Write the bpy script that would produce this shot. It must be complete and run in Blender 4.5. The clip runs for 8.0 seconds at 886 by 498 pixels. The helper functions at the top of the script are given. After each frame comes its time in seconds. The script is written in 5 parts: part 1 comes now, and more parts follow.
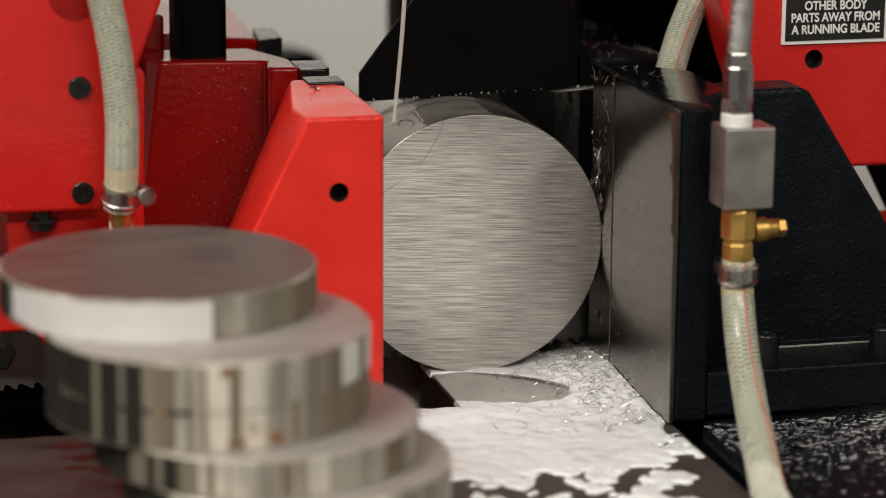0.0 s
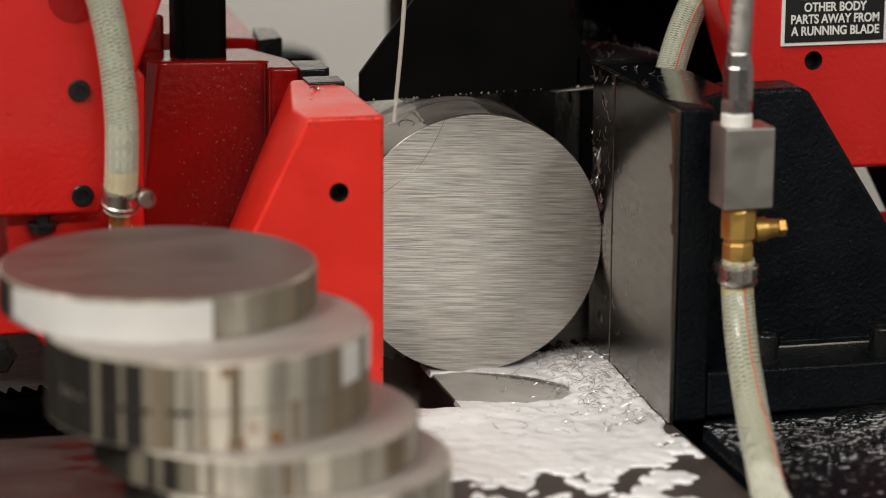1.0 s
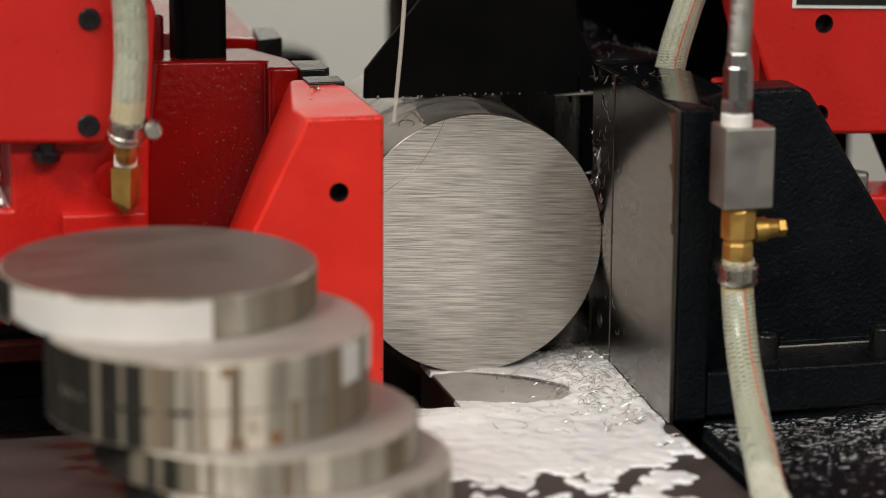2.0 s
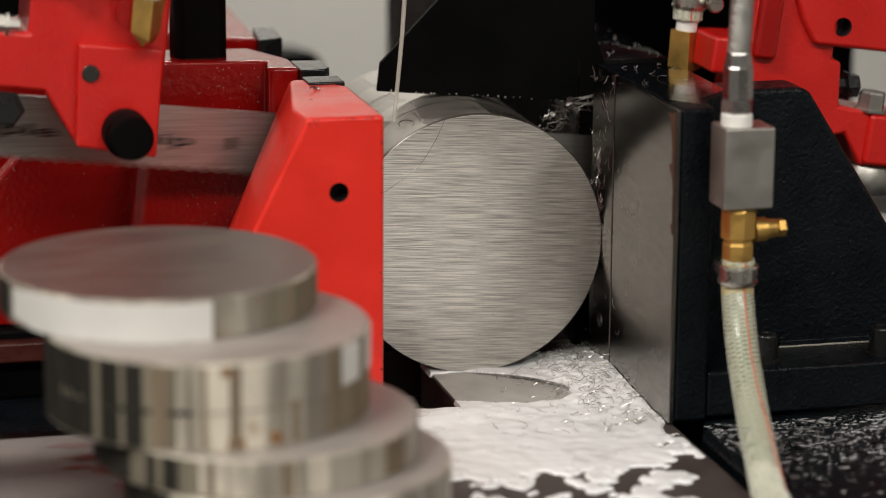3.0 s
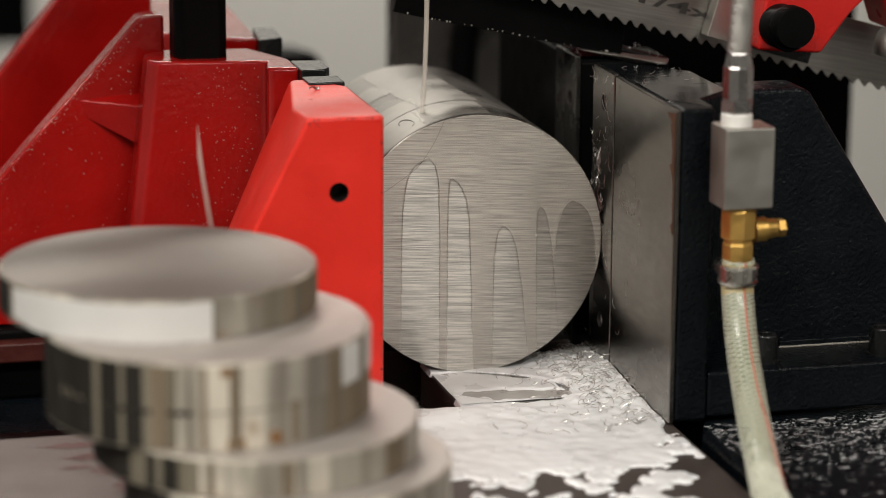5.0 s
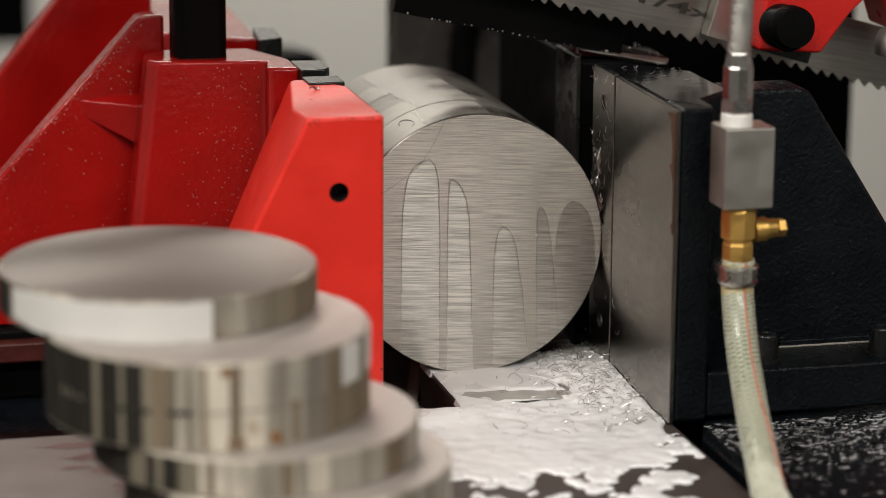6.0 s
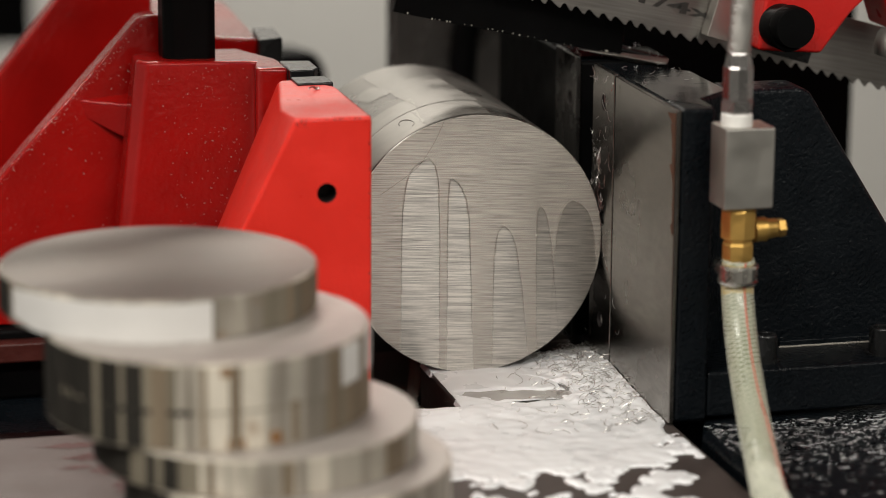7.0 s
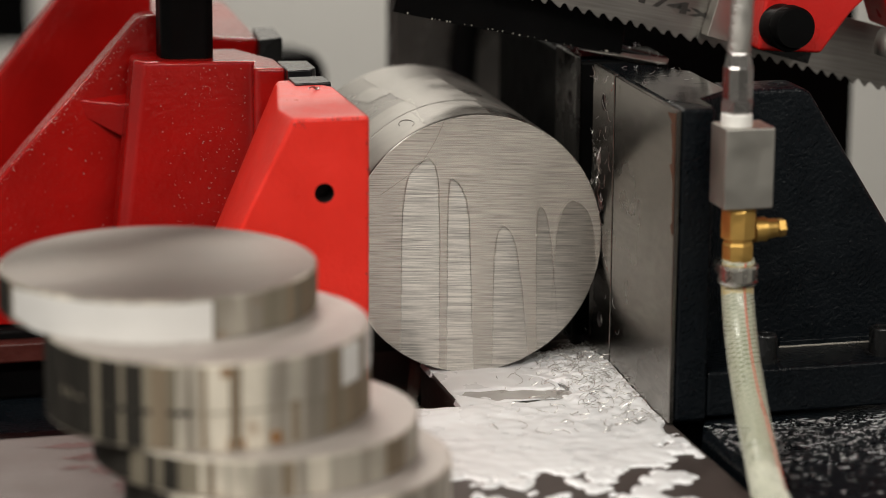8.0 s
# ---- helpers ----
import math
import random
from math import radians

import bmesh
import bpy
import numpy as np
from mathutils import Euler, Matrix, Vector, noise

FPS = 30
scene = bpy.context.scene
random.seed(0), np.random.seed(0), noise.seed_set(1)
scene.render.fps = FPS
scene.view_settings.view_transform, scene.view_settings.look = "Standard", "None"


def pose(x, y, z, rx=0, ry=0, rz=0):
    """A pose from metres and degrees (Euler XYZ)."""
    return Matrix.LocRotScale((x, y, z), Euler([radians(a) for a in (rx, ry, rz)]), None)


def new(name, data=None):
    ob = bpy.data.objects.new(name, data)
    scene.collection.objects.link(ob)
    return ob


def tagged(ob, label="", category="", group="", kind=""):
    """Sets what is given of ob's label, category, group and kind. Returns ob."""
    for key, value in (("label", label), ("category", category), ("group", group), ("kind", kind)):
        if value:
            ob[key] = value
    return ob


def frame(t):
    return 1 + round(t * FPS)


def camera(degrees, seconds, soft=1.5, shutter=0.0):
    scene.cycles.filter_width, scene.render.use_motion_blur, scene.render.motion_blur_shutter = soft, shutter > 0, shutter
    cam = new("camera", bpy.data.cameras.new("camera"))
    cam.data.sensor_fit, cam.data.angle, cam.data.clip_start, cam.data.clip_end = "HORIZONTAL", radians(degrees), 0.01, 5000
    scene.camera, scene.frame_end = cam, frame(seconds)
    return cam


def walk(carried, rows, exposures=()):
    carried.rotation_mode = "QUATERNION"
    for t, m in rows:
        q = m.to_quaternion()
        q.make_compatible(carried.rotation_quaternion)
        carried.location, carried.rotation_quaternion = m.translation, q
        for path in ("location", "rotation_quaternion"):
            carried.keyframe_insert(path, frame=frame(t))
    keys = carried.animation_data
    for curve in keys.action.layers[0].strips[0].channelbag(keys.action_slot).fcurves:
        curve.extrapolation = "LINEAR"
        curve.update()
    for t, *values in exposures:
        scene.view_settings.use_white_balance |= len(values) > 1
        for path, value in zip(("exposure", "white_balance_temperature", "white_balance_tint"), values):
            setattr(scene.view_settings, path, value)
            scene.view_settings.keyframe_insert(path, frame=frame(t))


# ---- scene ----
# the camera stands still on a tripod
cam = camera(17.82, 8.0, soft=0.75, shutter=0.5)
EYE = (-0.4102, -1.5272, 0.4552)
CAM_POSE = pose(*EYE, 90 - 13.578, 0, -14.368) @ pose(0, 0, 0, 0, 0, 0.412)
cam.data.dof.use_dof, cam.data.dof.focus_distance, cam.data.dof.aperture_fstop = True, 1.600, 4.3
walk(cam, [(0.0, CAM_POSE), (8.0, CAM_POSE)], exposures=[(0.0, 0.0), (8.0, 0.0)])

# ---- world and light: a closed workshop with ceiling lamps ----
world = bpy.data.worlds.new("world")
scene.world = world
world.use_nodes = True
world.node_tree.nodes["Background"].inputs[0].default_value = (0.75, 0.78, 0.82, 1)
world.node_tree.nodes["Background"].inputs[1].default_value = 0.05


# ---- materials ----
def mat(name, color, rough=0.5, metal=0.0, coat=0.0, scale=60.0, vary=0.15, bump=0.0, bump_scale=300.0, rough_vary=0.1, stretch=(1, 1, 1), alpha=1.0, trans=0.0, ior=1.45, spec=0.5):
    m = bpy.data.materials.new(name)
    m.use_nodes = True
    n, l = m.node_tree.nodes, m.node_tree.links
    b = n["Principled BSDF"]
    tc = n.new("ShaderNodeTexCoord")
    mp = n.new("ShaderNodeMapping")
    mp.inputs["Scale"].default_value = stretch
    l.new(tc.outputs["Object"], mp.inputs[0])
    no = n.new("ShaderNodeTexNoise")
    no.inputs["Scale"].default_value = scale
    no.inputs["Detail"].default_value = 6
    l.new(mp.outputs[0], no.inputs["Vector"])
    mix = n.new("ShaderNodeMix")
    mix.data_type = "RGBA"
    lo = [max(0.0, c * (1 - vary)) for c in color]
    hi = [min(1.0, c * (1 + vary)) for c in color]
    mix.inputs["A"].default_value = (*lo, 1)
    mix.inputs["B"].default_value = (*hi, 1)
    l.new(no.outputs["Fac"], mix.inputs["Factor"])
    l.new(mix.outputs["Result"], b.inputs["Base Color"])
    rg = n.new("ShaderNodeMapRange")
    rg.inputs["From Min"].default_value, rg.inputs["From Max"].default_value = 0.3, 0.7
    rg.inputs["To Min"].default_value, rg.inputs["To Max"].default_value = max(0.02, rough - rough_vary), min(1.0, rough + rough_vary)
    l.new(no.outputs["Fac"], rg.inputs["Value"])
    l.new(rg.outputs["Result"], b.inputs["Roughness"])
    b.inputs["Metallic"].default_value = metal
    b.inputs["Coat Weight"].default_value = coat
    b.inputs["Coat Roughness"].default_value = 0.12
    b.inputs["Specular IOR Level"].default_value = spec
    b.inputs["Alpha"].default_value = alpha
    b.inputs["Transmission Weight"].default_value = trans
    b.inputs["IOR"].default_value = ior
    if bump:
        n2 = n.new("ShaderNodeTexNoise")
        n2.inputs["Scale"].default_value = bump_scale
        n2.inputs["Detail"].default_value = 4
        l.new(mp.outputs[0], n2.inputs["Vector"])
        bp = n.new("ShaderNodeBump")
        bp.inputs["Strength"].default_value = bump
        bp.inputs["Distance"].default_value = 0.001
        l.new(n2.outputs["Fac"], bp.inputs["Height"])
        l.new(bp.outputs[0], b.inputs["Normal"])
    return m


def drill(ob, start, way, r, depth, material):
    """Cuts a round blind hole into a mesh, modifiers and all, lined with a material."""
    way = Vector(way).normalized()
    o = ORIGIN.get(ob.name, Vector((0, 0, 0)))
    bm = lathe([(-0.004, r), (depth, r)], Vector(start) - o, way, 32)
    bmesh.ops.recalc_face_normals(bm, faces=bm.faces)
    me = bpy.data.meshes.new("cutter")
    bm.to_mesh(me)
    bm.free()
    cut = new("cutter", me)
    cut.parent = ob.parent
    me.materials.append(material)
    mod = ob.modifiers.new("hole", "BOOLEAN")
    mod.operation, mod.object, mod.solver = "DIFFERENCE", cut, "EXACT"
    mod.material_mode = "TRANSFER"
    done = bpy.data.meshes.new_from_object(ob.evaluated_get(bpy.context.evaluated_depsgraph_get()))
    ob.modifiers.clear()
    ob.data = done
    bpy.data.objects.remove(cut)
    return ob


def sawn_mat(name, color, rough, stretch, dark=0.35, bump=0.5, tilt=3.5, band=(0.32, 0.62), spread=None):
    """Bare steel with fine parallel marks along one direction."""
    m = mat(name, color, rough, 1.0, scale=9, vary=0.18, rough_vary=0.08)
    n, l = m.node_tree.nodes, m.node_tree.links
    b = n["Principled BSDF"]
    if spread:
        b.inputs["Anisotropic"].default_value = 0.98
        tan = n.new("ShaderNodeCombineXYZ")
        for k in range(3):
            tan.inputs[k].default_value = spread[k]
    else:
        b.inputs["Anisotropic"].default_value, b.inputs["Anisotropic Rotation"].default_value = 0.55, 0.25
        tan = n.new("ShaderNodeTangent")
        tan.direction_type, tan.axis = "RADIAL", "Z"
    l.new(tan.outputs[0], b.inputs["Tangent"])
    tc = n["Texture Coordinate"]
    turned = n.new("ShaderNodeMapping")
    turned.inputs["Rotation"].default_value = (0, radians(tilt), 0)
    l.new(tc.outputs["Object"], turned.inputs[0])
    mp = n.new("ShaderNodeMapping")
    mp.inputs["Scale"].default_value = stretch
    l.new(turned.outputs[0], mp.inputs[0])
    no = n.new("ShaderNodeTexNoise")
    no.inputs["Scale"].default_value = 1.0
    no.inputs["Detail"].default_value = 5
    no.inputs["Roughness"].default_value = 0.65
    l.new(mp.outputs[0], no.inputs["Vector"])
    ramp = n.new("ShaderNodeMapRange")
    ramp.inputs["From Min"].default_value, ramp.inputs["From Max"].default_value = band
    ramp.inputs["To Min"].default_value, ramp.inputs["To Max"].default_value = 1 - dark, 1.0
    l.new(no.outputs["Fac"], ramp.inputs["Value"])
    mul = n.new("ShaderNodeMix")
    mul.data_type, mul.blend_type = "RGBA", "MULTIPLY"
    mul.inputs["Factor"].default_value = 1.0
    l.new(n["Mix"].outputs["Result"], mul.inputs["A"])
    l.new(ramp.outputs["Result"], mul.inputs["B"])
    l.new(mul.outputs["Result"], b.inputs["Base Color"])
    bp = n.new("ShaderNodeBump")
    bp.inputs["Strength"].default_value = bump
    bp.inputs["Distance"].default_value = 0.0006
    l.new(no.outputs["Fac"], bp.inputs["Height"])
    l.new(bp.outputs[0], b.inputs["Normal"])
    return m


RED = mat("red_paint", (0.76, 0.024, 0.013), 0.36, coat=0.25, scale=38, vary=0.18, bump=0.38, bump_scale=300)
HEAD_RED = mat("red_saw_head_paint", (0.56, 0.013, 0.010), 0.34, coat=0.25, scale=25, vary=0.14, bump=0.45, bump_scale=330)
# casting red, darkened to hold the shade over the rear jaw and bracket
RED_CAST = mat("shaded_red_cast", (0.30, 0.006, 0.005), 0.11, coat=0.0, scale=30, vary=0.3, bump=0.5, bump_scale=260, rough_vary=0.05, spec=0.48)
BLACK_CAST = mat("black_cast_paint", (0.0038, 0.0055, 0.0075), 0.29, coat=0.0, scale=40, vary=0.4, bump=1.0, bump_scale=420, spec=0.20)
WET_BLACK = mat("wet_black_paint", (0.006, 0.008, 0.010), 0.10, coat=0.6, scale=40, vary=0.4, bump=0.35, bump_scale=70, rough_vary=0.05)
BLACK = mat("black_paint", (0.0022, 0.0022, 0.0024), 0.5, scale=40, vary=0.3, bump=0.15, bump_scale=200, spec=0.08)
OXIDE = mat("black_oxide_steel", (0.022, 0.023, 0.024), 0.26, 0.5, scale=80, vary=0.3, bump=0.1)
STEEL = mat("dull_steel", (0.46, 0.45, 0.42), 0.44, 1.0, scale=45, vary=0.2, bump=0.1)
ZINC = mat("zinc_plated_steel", (0.55, 0.54, 0.50), 0.28, 1.0, scale=90, vary=0.15)
FACE = sawn_mat("sawn_steel_face", (0.84, 0.80, 0.745), 0.34, (34, 14, 1700), 0.62, 0.10, -3.5, (0.36, 0.60), (0.04, 0, 1))
SKIN = mat("turned_steel_skin", (0.20, 0.187, 0.171), 0.30, 0.8, scale=30, vary=0.5, bump=0.1, bump_scale=160)
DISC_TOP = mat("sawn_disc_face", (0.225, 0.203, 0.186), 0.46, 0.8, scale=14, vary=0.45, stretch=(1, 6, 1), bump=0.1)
# paler copy of the disc face, with the lower discs' light put in
DISC_PALE = mat("lit_sawn_disc_face", (0.45, 0.415, 0.39), 0.48, 0.5, scale=14, vary=0.25, stretch=(1, 6, 1), bump=0.1)
GROUND = sawn_mat("ground_steel_plate", (0.235, 0.222, 0.205), 0.27, (60, 60, 260), 0.25, 0.08)
BLADE = sawn_mat("saw_blade_steel", (0.42, 0.40, 0.378), 0.40, (25, 25, 700), 0.3, 0.2)
BRASS = mat("brass", (0.56, 0.35, 0.10), 0.40, 0.9, scale=90, vary=0.4, bump=0.1)
TABLE = mat("worn_table_steel", (0.084, 0.068, 0.063), 0.52, 0.42, scale=38, vary=0.55, bump=0.15, bump_scale=300)
DARKPLATE = mat("dark_steel_plate", (0.07, 0.068, 0.065), 0.25, 0.8, scale=60, vary=0.4, bump=0.1)
HOSE = mat("clear_reinforced_hose", (0.28, 0.315, 0.21), 0.28, scale=60, vary=0.12, trans=0.25, coat=0.2)
THREAD = mat("white_braid_thread", (0.64, 0.645, 0.55), 0.5)
REDLINE = mat("red_marker_thread", (0.62, 0.10, 0.06), 0.5)
YELLOWED = mat("yellowed_hose_end", (0.55, 0.43, 0.16), 0.35, scale=80, vary=0.3, trans=0.2, coat=0.3)
TAPE = mat("white_sealing_tape", (0.82, 0.81, 0.78), 0.6, scale=120, vary=0.06, bump=0.2)
PAPER = mat("white_label", (0.64, 0.63, 0.615), 0.6, scale=50, vary=0.08)
FOAM = mat("white_coolant_foam", (0.88, 0.90, 0.925), 0.30, scale=30, vary=0.05, coat=0.4, bump=0.14, bump_scale=150)
CHIP = mat("bright_steel_chip", (0.46, 0.45, 0.43), 0.34, 0.95, scale=90, vary=0.2)
COOLANT = mat("milky_coolant", (0.74, 0.70, 0.63), 0.12, scale=40, vary=0.05, alpha=0.5)
FILM = mat("coolant_film", (0.60, 0.565, 0.51), 0.10, scale=40, vary=0.08, alpha=0.34)
FILM_THICK = mat("thick_coolant_film", (0.74, 0.695, 0.625), 0.16, scale=40, vary=0.05, alpha=0.28)
PUDDLE = mat("thin_milky_puddle", (0.42, 0.41, 0.395), 0.16, scale=40, vary=0.3, bump=0.08, bump_scale=60)
RIM_SHADE = mat("painted_rim_shade", (0.10, 0.097, 0.092), 0.15, scale=160, vary=0.8, bump=0.5, bump_scale=300, alpha=0.9)
SHEET = mat("coolant_sheet", (0.66, 0.63, 0.575), 0.2, scale=40, vary=0.05, alpha=0.15)
ROPE = mat("milky_coolant_rope", (0.66, 0.62, 0.55), 0.16, scale=40, vary=0.08, alpha=0.34)
# scale colour that also paints the shade on the discs' left sides
SCALE_SHADE = mat("mill_scale_and_shade", (0.024, 0.022, 0.019), 0.6, 0.0, scale=130, vary=0.9, stretch=(1, 1, 0.06), alpha=0.9, spec=0.15)
RUST_SPOT = mat("orange_rust_spot", (0.30, 0.14, 0.045), 0.7, scale=200, vary=0.7, alpha=0.75)
OLIVE = mat("olive_stain_and_shade", (0.21, 0.185, 0.14), 0.55, 0.1, scale=110, vary=0.8, stretch=(1, 1, 0.06), alpha=0.85)
DARK_RED = mat("dark_red_paint", (0.055, 0.012, 0.009), 0.4, scale=60, vary=0.6, bump=0.4, bump_scale=200)
RED_STAIN_TINT = mat("red_table_stain_and_reflection", (0.075, 0.020, 0.016), 0.4, 0.1, scale=60, vary=0.6, alpha=0.8)
BROWN = mat("brown_rust_streak", (0.23, 0.18, 0.125), 0.6, 0.1, scale=90, vary=0.8, stretch=(1, 1, 0.1), alpha=0.8)
WALL = mat("painted_wall", (0.66, 0.655, 0.63), 0.75, scale=3, vary=0.04)
WALL_MID = mat("grey_painted_wall", (0.42, 0.42, 0.41), 0.8, scale=3, vary=0.06)
WALL_SOUTH = mat("dark_painted_wall", (0.28, 0.275, 0.265), 0.8, scale=3, vary=0.1)
FLOOR = mat("concrete_floor", (0.22, 0.215, 0.21), 0.5, scale=4, vary=0.2, bump=0.1, bump_scale=60)
CEIL = mat("painted_ceiling", (0.30, 0.30, 0.30), 0.8, scale=3, vary=0.05)
GREY = mat("grey_machine_panel", (0.10, 0.094, 0.088), 0.3, 0.5, scale=22, vary=0.85, rough_vary=0.15)
POLISHED = mat("polished_steel", (0.36, 0.35, 0.345), 0.27, 1.0, scale=60, vary=0.1, rough_vary=0.03)
PALE_SHEEN = mat("scuffed_skin_with_sheen", (0.245, 0.232, 0.212), 0.42, 0.6, scale=55, vary=0.35, bump=0.12, bump_scale=240)
RUST = mat("rust_edge", (0.095, 0.040, 0.021), 0.7, scale=160, vary=0.7, bump=0.4)
SIGN_W = mat("sign_white", (0.78, 0.78, 0.76), 0.45, scale=60, vary=0.04)
SIGN_K = mat("sign_black", (0.012, 0.012, 0.012), 0.4, scale=60, vary=0.2)
INK = mat("blade_ink", (0.03, 0.028, 0.026), 0.6, scale=300, vary=0.3)
CHALK = mat("chalky_steel", (0.37, 0.355, 0.325), 0.5, 0.3, scale=70, vary=0.32, bump=0.1)
BRAID = mat("braided_steel_line", (0.50, 0.49, 0.47), 0.45, 0.9, scale=120, vary=0.2, bump=0.2)
WATER = mat("clear_water_bead", (0.98, 0.97, 0.96), 0.04, scale=40, vary=0.01, rough_vary=0.01, trans=1.0, ior=1.33)
HOLE = mat("dark_bore", (0.012, 0.008, 0.008), 0.6)

lamp_mat = bpy.data.materials.new("lamp_diffuser")
lamp_mat.use_nodes = True
lamp_mat.node_tree.nodes["Principled BSDF"].inputs["Emission Color"].default_value = (1, 0.96, 0.90, 1)
lamp_mat.node_tree.nodes["Principled BSDF"].inputs["Emission Strength"].default_value = 3.0


# ---- building helpers ----
ORIGIN = {}


def part(name, bm, material, parent=None, label="", bevel=0.0, smooth=True, segs=2):
    """One mesh object; bm holds world places of the moment when the parent stands at its first pose."""
    o = ORIGIN.get(parent.name, Vector((0, 0, 0))) if parent else Vector((0, 0, 0))
    bmesh.ops.translate(bm, verts=bm.verts, vec=-o)
    bmesh.ops.recalc_face_normals(bm, faces=bm.faces)
    if not bevel:
        for e in bm.edges:
            e.smooth = len(e.link_faces) != 2 or e.calc_face_angle(0.0) < 0.6
    me = bpy.data.meshes.new(name)
    bm.to_mesh(me)
    bm.free()
    for p in me.polygons:
        p.use_smooth = smooth
    ob = new(name, me)
    mats = material if isinstance(material, (list, tuple)) else [material]
    for m in mats:
        me.materials.append(m)
    if bevel:
        mod = ob.modifiers.new("bevel", "BEVEL")
        mod.width, mod.segments, mod.limit_method, mod.angle_limit, mod.harden_normals = bevel, segs, "ANGLE", radians(28), True
    if parent:
        ob.parent = parent
        ORIGIN[ob.name] = o
    if label:
        ob["label"] = label
    return ob


def empty(name, at, label, category, group="", kind=""):
    e = new(name)
    e.location = at
    e.empty_display_size = 0.01
    ORIGIN[e.name] = Vector(at)
    return tagged(e, label, category, group, kind)


def prism(poly, y0, y1, axis="y"):
    """A polygon (x, z), extruded along y; or (x, y) along z; or (y, z) along x."""
    bm = bmesh.new()
    put = {"y": lambda a, b, c: (a, c, b), "z": lambda a, b, c: (a, b, c), "x": lambda a, b, c: (c, a, b)}[axis]
    lo = [bm.verts.new(put(a, b, y0)) for a, b in poly]
    hi = [bm.verts.new(put(a, b, y1)) for a, b in poly]
    bm.faces.new(lo)
    bm.faces.new(hi[::-1])
    for i in range(len(poly)):
        j = (i + 1) % len(poly)
        bm.faces.new((lo[i], hi[i], hi[j], lo[j]))
    return bm


def box(x0, x1, y0, y1, z0, z1):
    return prism([(x0, z0), (x1, z0), (x1, z1), (x0, z1)], y0, y1)


def hull(points):
    bm = bmesh.new()
    for p in points:
        bm.verts.new(p)
    bmesh.ops.convex_hull(bm, input=bm.verts)
    bmesh.ops.delete(bm, geom=[v for v in bm.verts if not v.link_faces], context="VERTS")
    bmesh.ops.dissolve_limit(bm, angle_limit=0.02, verts=bm.verts, edges=bm.edges)
    return bm


def lathe(profile, start, way, n=32):
    """A turned solid: (distance along the axis, radius) from start in the direction way."""
    way = Vector(way).normalized()
    q = way.to_track_quat("Z", "Y")
    bm = bmesh.new()
    rings = []
    for d, r in profile:
        c = Vector(start) + way * d
        rings.append([bm.verts.new(c + q @ Vector((r * math.cos(2 * math.pi * i / n), r * math.sin(2 * math.pi * i / n), 0))) for i in range(n)])
    for a, b in zip(rings, rings[1:]):
        for i in range(n):
            j = (i + 1) % n
            bm.faces.new((a[i], a[j], b[j], b[i]))
    bm.faces.new(rings[0][::-1])
    bm.faces.new(rings[-1])
    return bm


def along(pts, steps):
    """Points on a smooth curve through pts."""
    out = []
    p = [Vector(pts[0]) * 2 - Vector(pts[1])] + [Vector(a) for a in pts] + [Vector(pts[-1]) * 2 - Vector(pts[-2])]
    for i in range(1, len(p) - 2):
        for k in range(steps):
            t = k / steps
            a, b, c, d = p[i - 1], p[i], p[i + 1], p[i + 2]
            out.append(0.5 * (2 * b + (c - a) * t + (2 * a - 5 * b + 4 * c - d) * t * t + (3 * b - a - 3 * c + d) * t ** 3))
    out.append(p[-2])
    return out


def frames_of(path):
    out = []
    for i, c in enumerate(path):
        w = (path[min(i + 1, len(path) - 1)] - path[max(i - 1, 0)]).normalized()
        side = w.cross(Vector((0, 1, 0)))
        side = side.normalized() if side.length > 1e-4 else Vector((1, 0, 0))
        out.append((c, side, w.cross(side).normalized()))
    return out


def tube(path, radius, n=20, bm=None):
    bm = bm or bmesh.new()
    rings = []
    for k, (c, s, u) in enumerate(frames_of(path)):
        r = radius(k / (len(path) - 1)) if callable(radius) else radius
        rings.append([bm.verts.new(c + s * (r * math.cos(2 * math.pi * i / n)) + u * (r * math.sin(2 * math.pi * i / n))) for i in range(n)])
    for a, b in zip(rings, rings[1:]):
        for i in range(n):
            j = (i + 1) % n
            bm.faces.new((a[i], a[j], b[j], b[i]))
    bm.faces.new(rings[0][::-1])
    bm.faces.new(rings[-1])
    return bm


def helix(path, radius, turns, phase, thick, bm):
    fr = frames_of(path)
    pts = []
    m = len(fr)
    for k, (c, s, u) in enumerate(fr):
        a = phase + 2 * math.pi * turns * k / (m - 1)
        pts.append(c + s * (radius * math.cos(a)) + u * (radius * math.sin(a)))
    return tube(pts, thick, 4, bm)


def text_mesh(words, size, at, parent, material, name, rx=90, ry=0, wide=1.0, depth=0.0001, bold=0.0):
    cu = bpy.data.curves.new("lettering", "FONT")
    cu.body, cu.size, cu.extrude, cu.offset = words, size, depth, bold
    ob = new("lettering_curve", cu)
    me = bpy.data.meshes.new_from_object(ob.evaluated_get(bpy.context.evaluated_depsgraph_get()))
    bpy.data.objects.remove(ob)
    me.transform(Matrix.Translation(Vector(at) - ORIGIN.get(parent.name, Vector((0, 0, 0)))) @ pose(0, 0, 0, rx, ry, 0) @ Matrix.Diagonal((wide, 1, 1, 1)))
    me.materials.append(material)
    t = new(name, me)
    t.parent = parent
    return t


def socket_bolt(parent, at, r=0.006, name="socket_bolt"):
    """A sunk socket screw, its head towards -y."""
    x, y, z = at
    b = part(name, lathe([(-0.002, r), (0.0012, r), (0.0018, r * 0.9), (0.0018, r * 0.56), (0.0003, r * 0.54)], (x, y, z), (0, -1, 0), 24), OXIDE, parent, "black socket head screw", smooth=False)
    return b


